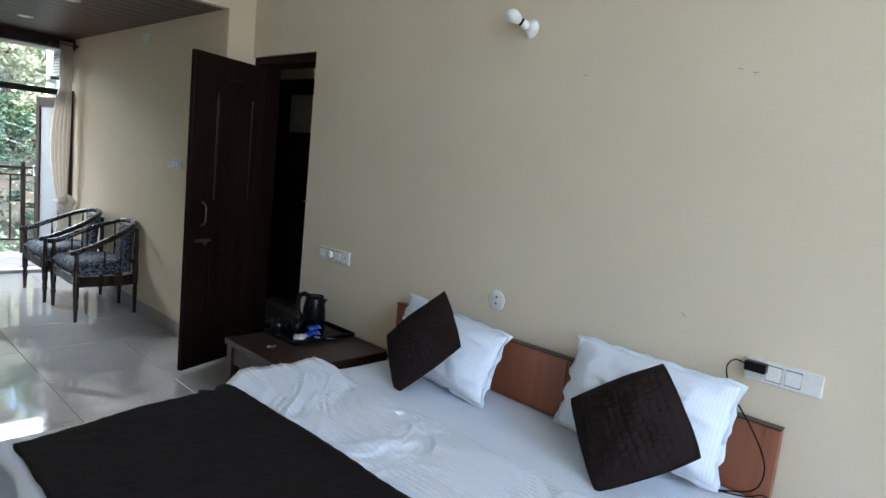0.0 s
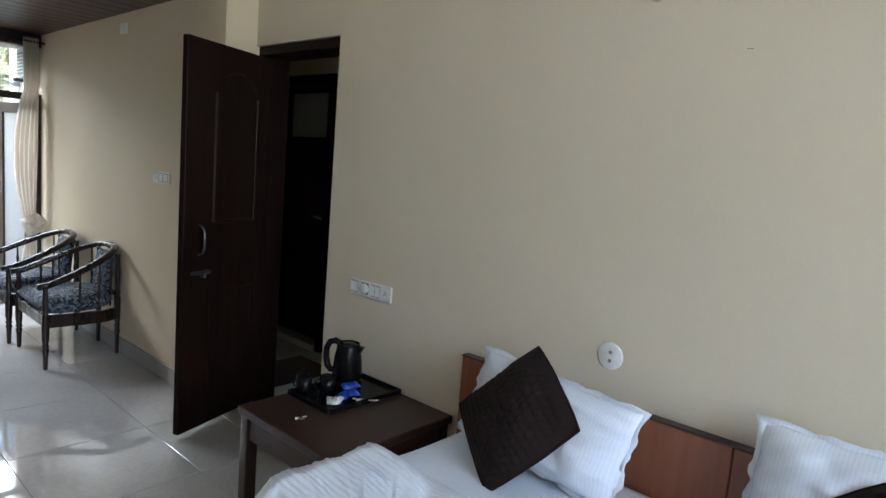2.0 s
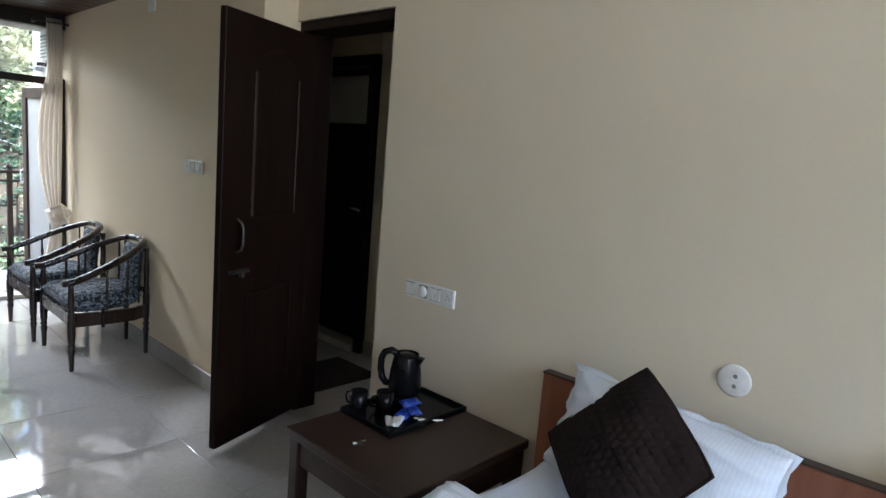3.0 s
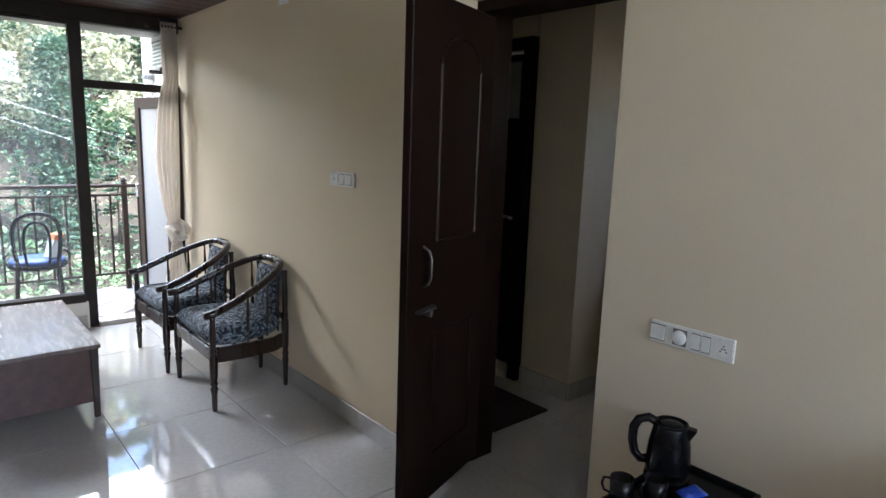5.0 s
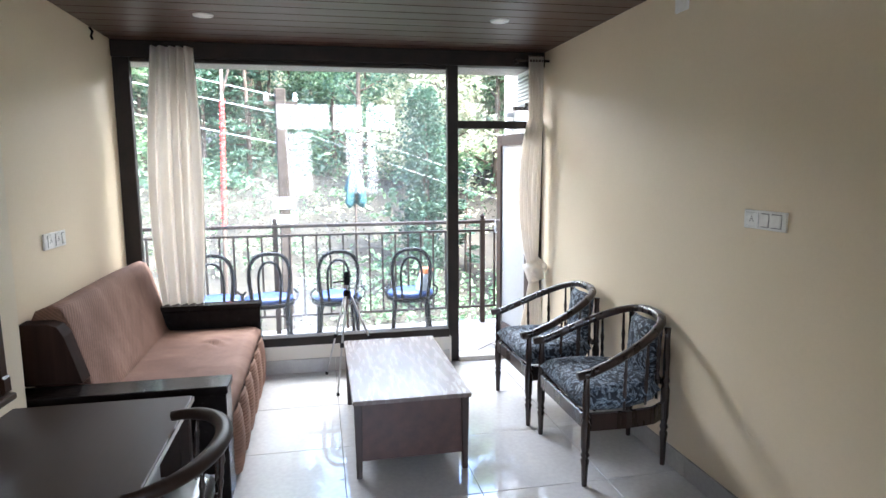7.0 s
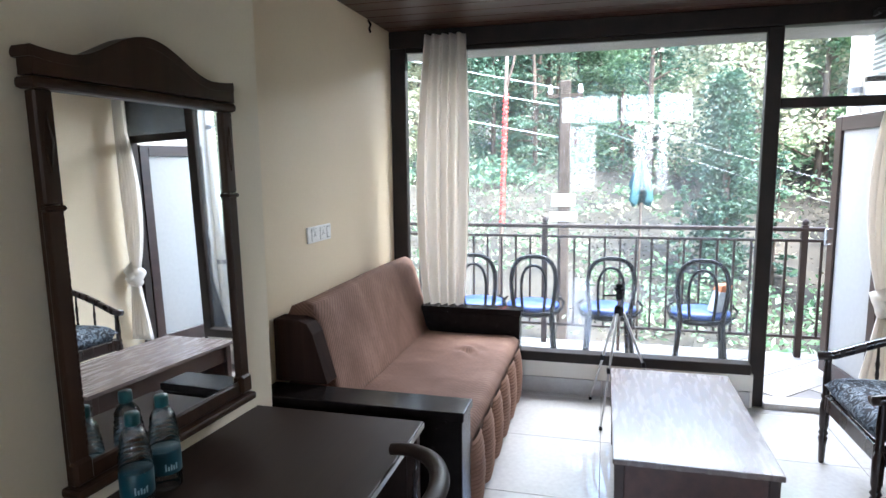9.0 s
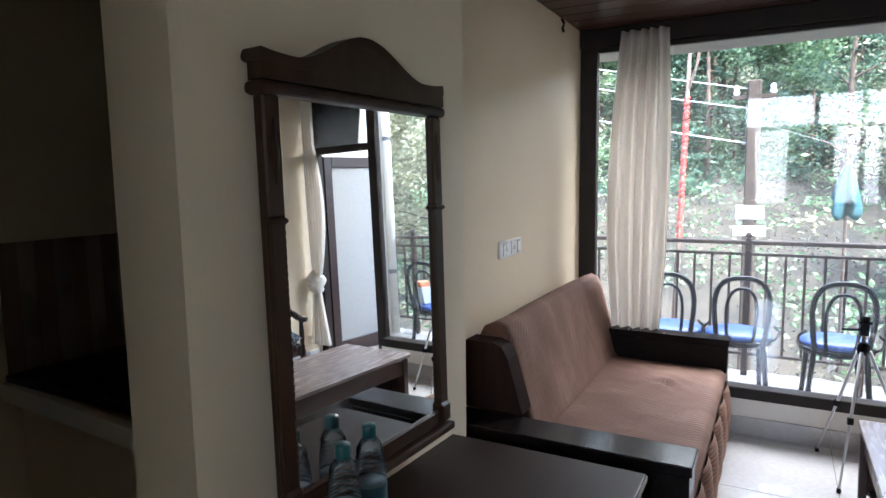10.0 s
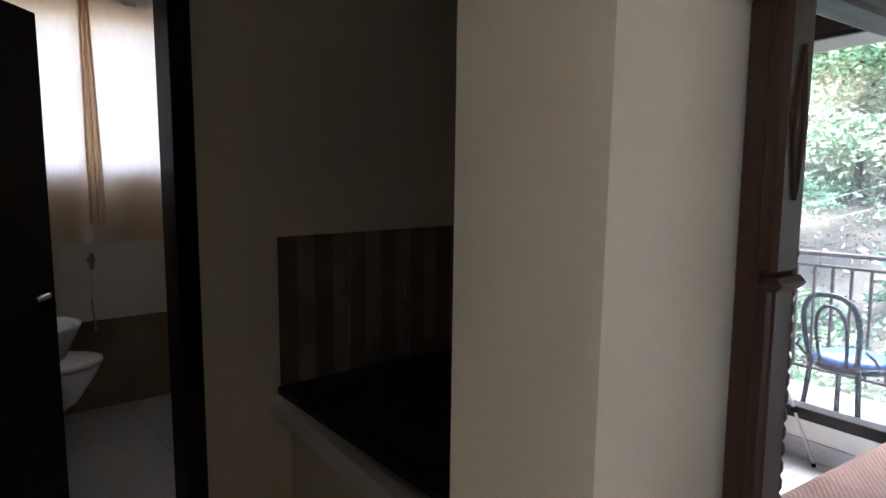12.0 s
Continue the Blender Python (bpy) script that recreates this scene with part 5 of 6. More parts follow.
bottle(-5.297, -0.763, "clear water bottle with teal cap and label")
bottle(-5.42, -0.775, "clear water bottle with teal cap beside the mirror")


def tripod():
    c = thing("tripod", "silver folding camera tripod with black head", "tripod", pose(-7.60, 0.485, 0))
    for x, y in ((-0.19, -0.15), (0.25, -0.085), (-0.02, 0.26)):
        lg = part("leg", sweep([(x * 0.1, y * 0.1, 0.60), (x * 0.55, y * 0.55, 0.30), (x, y, 0.012)], ring(0.008, 8), scales=[1.0, 0.85, 0.6]), "wire", c, smooth=True)
        part("rubber_foot", lathe([(0.009, 0), (0.011, 0.004), (0.009, 0.02)], 10, m=Matrix.Translation((x, y, 0))), "black", lg)
        part("leg_clip", box(x * 0.55 - 0.013, x * 0.55 + 0.013, y * 0.55 - 0.013, y * 0.55 + 0.013, 0.285, 0.315, 0.003), "black", lg)
    part("centre_column", lathe([(0.009, 0.38), (0.009, 0.68)], 10), "chrome", c)
    part("collar", lathe([(0.022, 0.585), (0.026, 0.60), (0.026, 0.625), (0.018, 0.64)], 14), "black", c)
    part("head", box(-0.02, 0.02, -0.018, 0.018, 0.675, 0.73, 0.006, seg=2), "black", c)
    part("top_plate", box(-0.028, 0.028, -0.028, 0.028, 0.73, 0.742, 0.003), "black", c)
    part("pan_handle", sweep([(0, -0.01, 0.70), (0.02, -0.09, 0.70)], ring(0.006, 8), up=(0, 0, 1)), "black", c)
    part("phone_clamp", box(-0.012, 0.012, -0.02, 0.02, 0.742, 0.765, 0.004), "black", c)


tripod()


# ---- recess and bathroom ----
def recess():
    c = thing("counter", "black stone counter in the dark recess", "counter")
    t = box(-7.2, -5.45, YR + 0.002, -1.3, 0.65, 0.68, 0.004)
    part("slab", t, "black_rough", c, "black polished slab")
    part("front_edge", sweep([(-5.447, YR + 0.01, 0.62), (-5.435, -2.2, 0.615), (-5.42, -1.9, 0.61), (-5.40, -1.7, 0.615), (-5.40, -1.3, 0.615)], [(-0.02, -0.035), (0.02, -0.035), (0.02, 0.035), (-0.02, 0.035)]), "white_wall", c, "rough plaster edge below the slab")
    part("support", box(-7.2, -5.5, YR + 0.002, -1.3, 0.0, 0.59), "living_wall", c)
    s = thing("splashback", "striped brown panel on the recess wall", "panel", kind="structure")
    for i in range(12):
        x = -5.463 - i * 0.14
        part("panel_strip", box(x - 0.07, x, YR, YR + 0.006, 0.68, 1.206), "brown_tile", s)
        part("panel_strip", box(x - 0.139, x - 0.071, YR, YR + 0.004, 0.68, 1.206), "pale_strip", s)
    solo("wall_hook", sweep([(-5.98, YR + 0.0, 0.99), (-5.98, YR + 0.02, 0.985), (-5.985, YR + 0.025, 0.93), (-5.99, YR + 0.02, 0.90)], ring(0.004, 6), up=(1, 0, 0)), "chrome", "small bright metal hook on the recess wall", "hook")
    d = thing("door_4", "dark wooden bathroom door standing open", "door", kind="structure")
    part("door_frame", box(-5.20, -5.135, YR - 0.14, YR + 0.01, 0, 2.0, 0.004), "door", d)
    part("door_frame", box(-4.47, -4.42, YR - 0.14, YR + 0.01, 0, 2.0, 0.004), "door", d)
    part("door_frame", box(-5.135, -4.47, YR - 0.14, YR + 0.01, 1.95, 2.0, 0.004), "door", d)
    lf = part("door_leaf", box(-0.66, 0, -0.018, 0.018, 0.02, 1.94, 0.004), "door", d, m=pose(-4.475, YR - 0.03, 0, 0, 0, 54))
    part("lever_handle", sweep([(-0.56, 0.018, 1.0), (-0.56, 0.05, 1.0), (-0.48, 0.055, 1.0)], ring(0.009, 8), up=(0, 0, 1)), "chrome", lf)
    part("lever_handle", sweep([(-0.56, -0.018, 1.0), (-0.56, -0.05, 1.0), (-0.48, -0.055, 1.0)], ring(0.009, 8), up=(0, 0, 1)), "chrome", lf)


recess()


def bathroom():
    solo("wall_tile_dado", box(-6.0, -4.45, -4.6, -4.588, 0, 0.53, 0.002), "brown_tile", "brown tile dado on the bathroom wall", "wall tiles", "structure")
    w = thing("window_3", "bathroom window behind a cream curtain", "window", kind="structure")
    for b in ((-5.75, -4.6, 1.40, 1.44), (-5.75, -4.6, 2.26, 2.3), (-5.75, -5.71, 1.44, 2.26), (-4.64, -4.6, 1.44, 2.26)):
        part("window_frame", box(b[0], b[1], -4.72, -4.66, b[2], b[3], 0.003), "white_plastic", w)
    c = thing("bathroom_curtain", "thin cream curtain over the bathroom window", "curtain")
    t = bmesh.new()
    g = []
    nx, nz = 90, 20
    for i in range(nx + 1):
        for j in range(nz + 1):
            x, z = -5.78 + 1.22 * i / nx, 0.99 + 1.36 * j / nz
            fold = 0.04 * math.exp(-((x + 5.27) / 0.05) ** 2) + 0.012 * math.sin(x * 22) + 0.006 * noise.noise(Vector((x * 9, z * 2, 0)))
            g.append(t.verts.new((x + 0.02 * math.exp(-((x + 5.27) / 0.05) ** 2), -4.565 + fold, z)))
    for i in range(nx):
        for j in range(nz):
            q = i * (nz + 1) + j
            t.faces.new((g[q], g[q + nz + 1], g[q + nz + 2], g[q + 1]))
    part("cloth", t, "thin_curtain", c, smooth=True)
    t = bmesh.new()
    g = []
    for i in range(25):
        for j in range(31):
            u, v = i / 24 - 0.5, j / 30
            x = -5.275 + 0.012 * v + u * (0.10 - 0.045 * v)
            g.append(t.verts.new((x, -4.512 + 0.014 * math.sin(u * 17 + 1.5 * v), 1.10 + 1.25 * v)))
    for i in range(24):
        for j in range(30):
            q = i * 31 + j
            t.faces.new((g[q], g[q + 31], g[q + 32], g[q + 1]))
    part("gathered_fold", t, "thin_curtain", c, "bunched fold where the cloth doubles", True)
    part("rail", sweep([(-5.8, -4.58, 2.34), (-4.55, -4.58, 2.34)], ring(0.008, 8), up=(0, 0, 1)), "chrome", c)
    j = thing("bidet_spray", "white hand spray on a wall hook", "spray", pose(-5.235, -4.59, 0.9))
    part("holder", box(-0.02, 0.02, 0, 0.03, -0.02, 0.01, 0.004), "grey_plastic", j)
    part("spray_head", sweep([(0, 0.03, -0.06), (0, 0.03, 0.0), (0, 0.05, 0.03)], ring(0.012, 8), up=(1, 0, 0)), "grey_plastic", j)
    part("hose", sweep([(0, 0.03, -0.06), (0.01, 0.03, -0.25), (0.0, 0.03, -0.42)], ring(0.006, 6), up=(1, 0, 0)), "chrome", j)
    k = thing("toilet", "white wall-hung toilet with closed lid", "toilet", pose(-4.50, -4.25, 0.015))
    bowl = lathe([(0.05, 0.14), (0.09, 0.18), (0.135, 0.27), (0.172, 0.35), (0.172, 0.372), (0.02, 0.375)], 28)
    for v in bowl.verts:
        v.co.x = v.co.x * 1.35 - 0.46
    part("bowl", bowl, "ceramic", k, smooth=True)
    lid = lathe([(0.18, 0.378), (0.186, 0.388), (0.184, 0.405), (0.16, 0.414), (0.02, 0.418)], 28)
    for v in lid.verts:
        v.co.x = v.co.x * 1.35 - 0.46
    part("lid", lid, "ceramic", k, smooth=True)
    part("cistern", box(-0.2, 0.0, -0.18, 0.18, 0.36, 0.72, 0.02, seg=3), "ceramic", k, smooth=True)
    part("pedestal", box(-0.45, 0.0, -0.10, 0.10, 0.0, 0.30, 0.03, seg=3), "ceramic", k, smooth=True)
    b = thing("wash_basin", "white ceramic wash basin on the bathroom wall", "basin", pose(-4.475, -3.6, 0.09))
    bs = lathe([(0.05, 0.50), (0.15, 0.54), (0.20, 0.66), (0.205, 0.68), (0.18, 0.675), (0.12, 0.58), (0.02, 0.57)], 28)
    for v in bs.verts:
        v.co.x = v.co.x * 1.15 - 0.31
    part("bowl", bs, "ceramic", b, smooth=True)
    part("shelf", box(-0.42, 0, -0.28, 0.28, 0.44, 0.50, 0.006), "ceramic", b)
    part("bracket", box(-0.30, 0, -0.02, 0.02, 0.25, 0.44, 0.004), "grey_plastic", b)


bathroom()


# ---- balcony ----
XR = -9.0
ZF = 0.0


def balcony():
    solo("balcony_slab", box(XR - 0.12, XW - 0.09, -4.0, 4.2, -0.3, ZF - 0.006), "grout", "concrete balcony slab", "floor", "structure")
    wall("wall_balcony_side", XR, XW - 0.12, 2.08, 2.22, ZF, 2.6, "white_wall", "pale balcony side wall")
    wall("wall_balcony_return", XW - 0.12, XW, YC + 0.32, 4.2, ZF, 2.6, "white_wall", "pale outer house wall")
    wall("wall_balcony_left", XW - 0.12, XW, -4.0, YS - 0.2, ZF, 2.6, "white_wall", "pale outer house wall")
    wall("wall_balcony_over", XW - 0.12, XW, -4.0, 4.2, ZC, 3.1, "white_wall", "outer wall above the window")
    solo("balcony_ceiling", box(-8.5, XW - 0.12, -4.0, 4.2, 2.20, 2.37, 0.006), "eave", "pale eave above the balcony window", "eave", "structure")
    r = thing("balcony_railing", "brown painted metal balcony railing", "railing", pose(XR, 0, ZF))
    part("top_rail", box(-0.025, 0.025, -4.0, 2.08, 0.94, 0.97, 0.006), "rail", r)
    part("middle_rail", box(-0.015, 0.015, -4.0, 2.08, 0.862, 0.882, 0.004), "rail", r)
    part("bottom_rail", box(-0.015, 0.015, -4.0, 2.08, 0.145, 0.165, 0.004), "rail", r)
    post = None
    for y in (-3.795, -1.93, -0.065, 1.80):
        if post is None:
            bm = box(-0.022, 0.022, -0.022, 0.022, 0, 0.985, 0.004)
            lathe([(0.016, 0.985), (0.023, 0.997), (0.023, 1.01), (0.011, 1.027), (0.002, 1.031)], 12, bm)
            post = part("post", bm, "rail", r, m=Matrix.Translation((0, y, 0)))
        else:
            again(post, Matrix.Translation((0, y, 0)))
    bal = None
    y = -3.795 - 1.865 / 16
    while y < 2.05:
        if min(abs(y - p) for p in (-3.795, -1.93, -0.065, 1.80)) > 0.05:
            if bal is None:
                bal = part("baluster", box(-0.008, 0.008, -0.008, 0.008, 0.165, 0.862), "rail", r, m=Matrix.Translation((0, y, 0)))
            else:
                again(bal, Matrix.Translation((0, y, 0)))
        y += 1.865 / 16
    # air conditioner on the side wall
    a = thing("air_conditioner", "white outdoor air conditioner unit on a bracket", "air conditioner", pose(-8.13, 2.08, 1.93))
    part("casing", box(-0.16, 0.16, -0.19, -0.02, 0.0, 0.25, 0.01, seg=2), "white_plastic", a)
    for i in range(7):
        part("grille_slat", box(-0.13, 0.13, -0.197, -0.19, 0.03 + i * 0.028, 0.042 + i * 0.028), "grey_plastic", a)
    part("bracket", box(-0.16, -0.13, -0.22, 0.0, -0.03, 0.0, 0.003), "frame", a)
    part("bracket", box(0.13, 0.16, -0.22, 0.0, -0.03, 0.0, 0.003), "frame", a)
    p = thing("drain_pipe", "pale vertical drain pipe at the balcony corner", "pipe", pose(XR + 0.05, 2.035, ZF))
    part("pipe", lathe([(0.04, 0), (0.04, 2.6)], 16), "white_wall", p, smooth=True)
    for z in (0.6, 1.9):
        part("clamp", lathe([(0.044, z), (0.044, z + 0.04)], 16), "grey_plastic", p)


balcony()


def cafe_chair(m, label):
    """Local +y is the way the sitter faces."""
    c = thing("cafe_chair", label, "chair", m, "balcony chairs")

    def loop(w, z0, z1, lean_y, sq=0.75, n=26):
        pts = []
        for i in range(n + 1):
            a = math.pi * i / n
            x = w * (abs(math.cos(a)) ** sq) * (1 if math.cos(a) >= 0 else -1)
            z = z0 + (z1 - z0) * max(0.0, math.sin(a)) ** 0.7
            pts.append((x * (0.64 + 0.36 * max(0.0, math.sin(a)) ** 0.8), -0.19 - lean_y * (z - z0), z))
        return pts

    part("back_loop", sweep(loop(0.192, 0.44, 0.838, 0.18), ring(0.015, 8), up=(0, 1, 0)), "black", c, smooth=True)
    part("inner_loop", sweep(loop(0.108, 0.45, 0.775, 0.18, 0.9), ring(0.010, 8), up=(0, 1, 0)), "black", c, smooth=True)
    part("seat_ring", lathe([(0.188, 0.405), (0.195, 0.415), (0.195, 0.435), (0.188, 0.442), (0.02, 0.442)], 28), "black", c, smooth=True)
    part("seat_pad", lathe([(0.175, 0.442), (0.185, 0.45), (0.18, 0.468), (0.14, 0.48), (0.01, 0.484)], 28), "blue", c, "round blue seat pad", True)
    for x in (-1, 1):
        part("back_leg", sweep([(x * 0.125, -0.18, 0.45), (x * 0.14, -0.19, 0.25), (x * 0.165, -0.22, 0.0)], ring(0.015, 8)), "black", c, smooth=True)
        part("front_leg", sweep([(x * 0.13, 0.13, 0.42), (x * 0.14, 0.145, 0.2), (x * 0.155, 0.17, 0.0)], ring(0.015, 8)), "black", c, smooth=True)
    for x in (-1, 1):
        hip = [(x * 0.172, -0.215, 0.56), (x * 0.205, -0.19, 0.52), (x * 0.20, -0.12, 0.46), (x * 0.18, -0.06, 0.43)]
        part("hip_brace", sweep(hip, ring(0.008, 6)), "black", c, smooth=True)
    return c


cc0 = cafe_chair(pose(-8.34, 1.023, ZF, 0, 0, 84), "black bentwood-style chair with a blue seat pad")
copy_thing(cc0, pose(-8.34, 0.432, ZF, 0, 0, 93))
copy_thing(cc0, pose(-8.34, -0.083, ZF, 0, 0, 97))
copy_thing(cc0, pose(-8.34, -0.468, ZF, 0, 0, 92))
cr = thing("snack_carton", "folded printed carton lying on a chair seat", "carton", pose(-8.27, 1.10, ZF + 0.484, 0, 0, 20))
t = box(-0.042, 0.042, -0.034, 0.034, 0, 0.13, 0.004)
for v in t.verts:
    v.co.y += 0.05 * v.co.z / 0.16
part("box", t, "print_grey", cr)
t = box(-0.044, 0.044, -0.036, 0.036, 0.131, 0.175, 0.004)
for v in t.verts:
    v.co.y += 0.05 * v.co.z / 0.16
part("flap", t, "orange", cr, "orange carton flap")


# ---- hillside, trees, poles ----
def slope(x, y):
    """Height of the ground outside."""
    d = max(0.0, -x - 11.0)
    z = -3.0 + 0.36 * min(d, 10.5) + 0.11 * max(0.0, d - 10.5) + 0.10 * max(0.0, d - 26)
    z += 0.35 * noise.noise(Vector((x * 0.15, y * 0.15, 0))) * min(1, d / 3) + 0.12 * noise.noise(Vector((x * 0.6, y * 0.6, 2)))
    return z


t = bmesh.new()
xs = [30, 10, -6, -9, -11] + [-11 - 0.9 * i for i in range(1, 62)] + [-75, -110, -200]
ys = [-160, -90, -60] + [-45 + 1.5 * i for i in range(61)] + [60, 90, 160]
gr = [[t.verts.new((x, y, slope(x, y))) for y in ys] for x in xs]
for a, b in zip(gr, gr[1:]):
    for i in range(len(ys) - 1):
        t.faces.new((a[i], a[i + 1], b[i + 1], b[i]))
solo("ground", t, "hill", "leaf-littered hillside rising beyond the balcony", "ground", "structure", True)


def leaf_quads(verts, faces, centre, size, n, spread, rng, flat=0.6):
    for _ in range(n):
        d = Vector((rng.gauss(0, 1), rng.gauss(0, 1), rng.gauss(0, 1) * flat)) * spread * 0.5
        p = centre + d
        a = Vector((rng.uniform(-1, 1), rng.uniform(-1, 1), rng.uniform(-0.6, 0.6))).normalized()
        b = a.cross(Vector((rng.uniform(-1, 1), rng.uniform(-1, 1), rng.uniform(-1, 1)))).normalized()
        s = size * rng.uniform(0.6, 1.3)
        i = len(verts)
        verts += [p - a * s, p - b * s * 0.45, p + a * s, p + b * s * 0.45]
        faces.append((i, i + 1, i + 2, i + 3))


def leaf_mesh(name, verts, faces, mat):
    me = bpy.data.meshes.new(name)
    me.from_pydata([tuple(v) for v in verts], [], faces)
    me.materials.append(M[mat])
    return me


def tree(m, h, r, mat, label, seed, conifer=False, n=3600, leaf=0.12):
    rng = random.Random(seed)
    c = thing("tree", label, "tree", m, "hillside trees")
    top = Vector((rng.uniform(-0.4, 0.4), rng.uniform(-0.4, 0.4), h))
    trunk = [(0, 0, -0.5), (rng.uniform(-.1, .1), rng.uniform(-.1, .1), h * 0.3), (top.x * 0.6, top.y * 0.6, h * 0.65), tuple(top)]
    bm = sweep(trunk, ring(0.10 * h / 9, 8), up=(1, 0, 0), scales=[1.25, 0.85, 0.5, 0.1])
    verts, faces = [], []
    limbs = 34 if conifer else 24
    for k in range(limbs):
        f = (0.12 + 0.86 * k / limbs) if conifer else (0.10 + 0.88 * rng.random())
        base = Vector((top.x * f, top.y * f, h * f))
        a = rng.uniform(0, 2 * math.pi)
        reach = r * ((1.05 - f) * rng.uniform(0.8, 1.15) if conifer else rng.uniform(0.45, 1.0) * math.sin(math.pi * min(0.97, 0.30 + 0.66 * f)) ** 0.6)
        end = base + Vector((math.cos(a) * reach, math.sin(a) * reach, (-0.12 if conifer else rng.uniform(0.1, 0.5)) * reach))
        sweep([tuple(base), tuple((base + end) / 2 + Vector((0, 0, 0.08 * reach))), tuple(end)], ring(0.045 * h / 9, 5), bm, up=(0.3, 0.2, 1), scales=[1, 0.6, 0.2])
        cl = 5
        for q in range(cl):
            s = 0.25 + 0.8 * (q + 1) / cl
            leaf_quads(verts, faces, base.lerp(end, s), leaf, n // (limbs * cl), (0.30 if conifer else 0.55) * max(0.6, reach * 0.6), rng, 0.35 if conifer else 0.8)
    part("trunk", bm, "bark", c, smooth=True)
    cr = new("crown", leaf_mesh("crown", verts, faces, mat))
    cr.parent = c
    return c


def at(x, y, rz=0.0, k=1.0):
    return pose(x, y, slope(x, y) - 0.1, 0, 0, rz) @ Matrix.Scale(k, 4)


protos = [tree(at(-19.2, 3.2, 0, 0.42), 9.0, 1.5, "leaf_dark", "dark green conifer tree on the slope", 3, True, 9500, 0.09),
          tree(at(-21.5, 5.5), 8.0, 2.6, "leaf_green", "leafy green tree on the slope", 5, False, 9500, 0.095),
          tree(at(-27.0, 13.0), 10.0, 3.4, "leaf_yellow", "yellow-green tree on the slope, sunlight put into its leaf colour", 8, False, 9500, 0.105),
          tree(at(-30.0, -3.0), 12.0, 3.2, "leaf_dark", "dark green forest tree with bare lower trunk", 11, False, 9500, 0.105)]
rngt = random.Random(21)
for i in range(122):
    x = -21.0 - 24 * rngt.random() ** 1.3
    y = rngt.uniform(-1.0, 1.0) * (11 + 0.62 * (-x - 8)) - 1.5
    if x > -23.5 and -8 < y < 1:
        x -= 3
    # the sun-paled kind prevails at y > 3.5 to brighten that side
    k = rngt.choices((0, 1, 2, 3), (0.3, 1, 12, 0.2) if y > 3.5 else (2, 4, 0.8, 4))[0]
    o = copy_thing(protos[k], Matrix.Identity(4))
    sc = rngt.uniform(0.45, 0.95) * (1.0 if x > -30 else 1.3)
    o.matrix_basis = pose(x, y, slope(x, y) - 0.1, 0, 0, rngt.uniform(0, 360)) @ Matrix.Scale(sc, 4)
for x, y, k, sc in ((-15.5, 5.2, 1, 0.50), (-17.0, 7.6, 2, 0.62), (-16.5, 9.6, 2, 0.8), (-22.0, 12.0, 2, 0.9), (-24, 9.0, 2, 1.0), (-20, 15, 2, 1.1), (-17.5, 12.5, 2, 0.8), (-18, -9, 3, 0.8), (-15, -7.5, 1, 0.7)):
    o = copy_thing(protos[k], Matrix.Identity(4))
    o.matrix_basis = pose(x, y, slope(x, y) - 0.1, 0, 0, rngt.uniform(0, 360)) @ Matrix.Scale(sc, 4)


def undergrowth(name, mat, count, area, label, size, seed, per=26):
    rng = random.Random(seed)
    verts, faces = [], []
    for _ in range(count):
        x, y = rng.uniform(*area[0]), rng.uniform(*area[1])
        if noise.noise(Vector((x * 0.25, y * 0.25, seed))) < -0.05:
            continue
        s = rng.uniform(0.3, 0.9)
        leaf_quads(verts, faces, Vector((x, y, slope(x, y) + s * 0.4)), size, per, s, rng)
    return tagged(new(name, leaf_mesh(name, verts, faces, mat)), label, "bushes", kind="stuff")


undergrowth("bushes", "leaf_green", 700, ((-21, -11.5), (0.5, 16)), "dense green bushes below the balcony", 0.075, 4)
undergrowth("low_plants", "leaf_green", 650, ((-30, -12), (-14, 2.0)), "scattered low green plants on the slope", 0.07, 6, 20)
undergrowth("hill_bushes", "leaf_dark", 300, ((-34, -21.5), (-16, 5)), "dark green bushes among the trees", 0.15, 14, 40)
undergrowth("sunlit_bushes", "leaf_green", 420, ((-34, -20.5), (-14, 22)), "sunlit green bushes among the trees", 0.13, 15, 40)
undergrowth("leaf_litter", "leaf_litter", 2600, ((-25, -11.5), (-15, 6.0)), "brownish fallen leaves scattered on the slope", 0.03, 31, 22)
undergrowth("far_dry_shrubs", "leaf_yellow", 900, ((-34, -15), (4.5, 26)), "yellow-green shrubs on the slope, paled in colour as if in sun", 0.10, 19, 34)
undergrowth("dry_shrubs", "leaf_yellow", 500, ((-40, -14), (-16, 20)), "dry yellowish shrubs on the slope", 0.08, 9, 22)


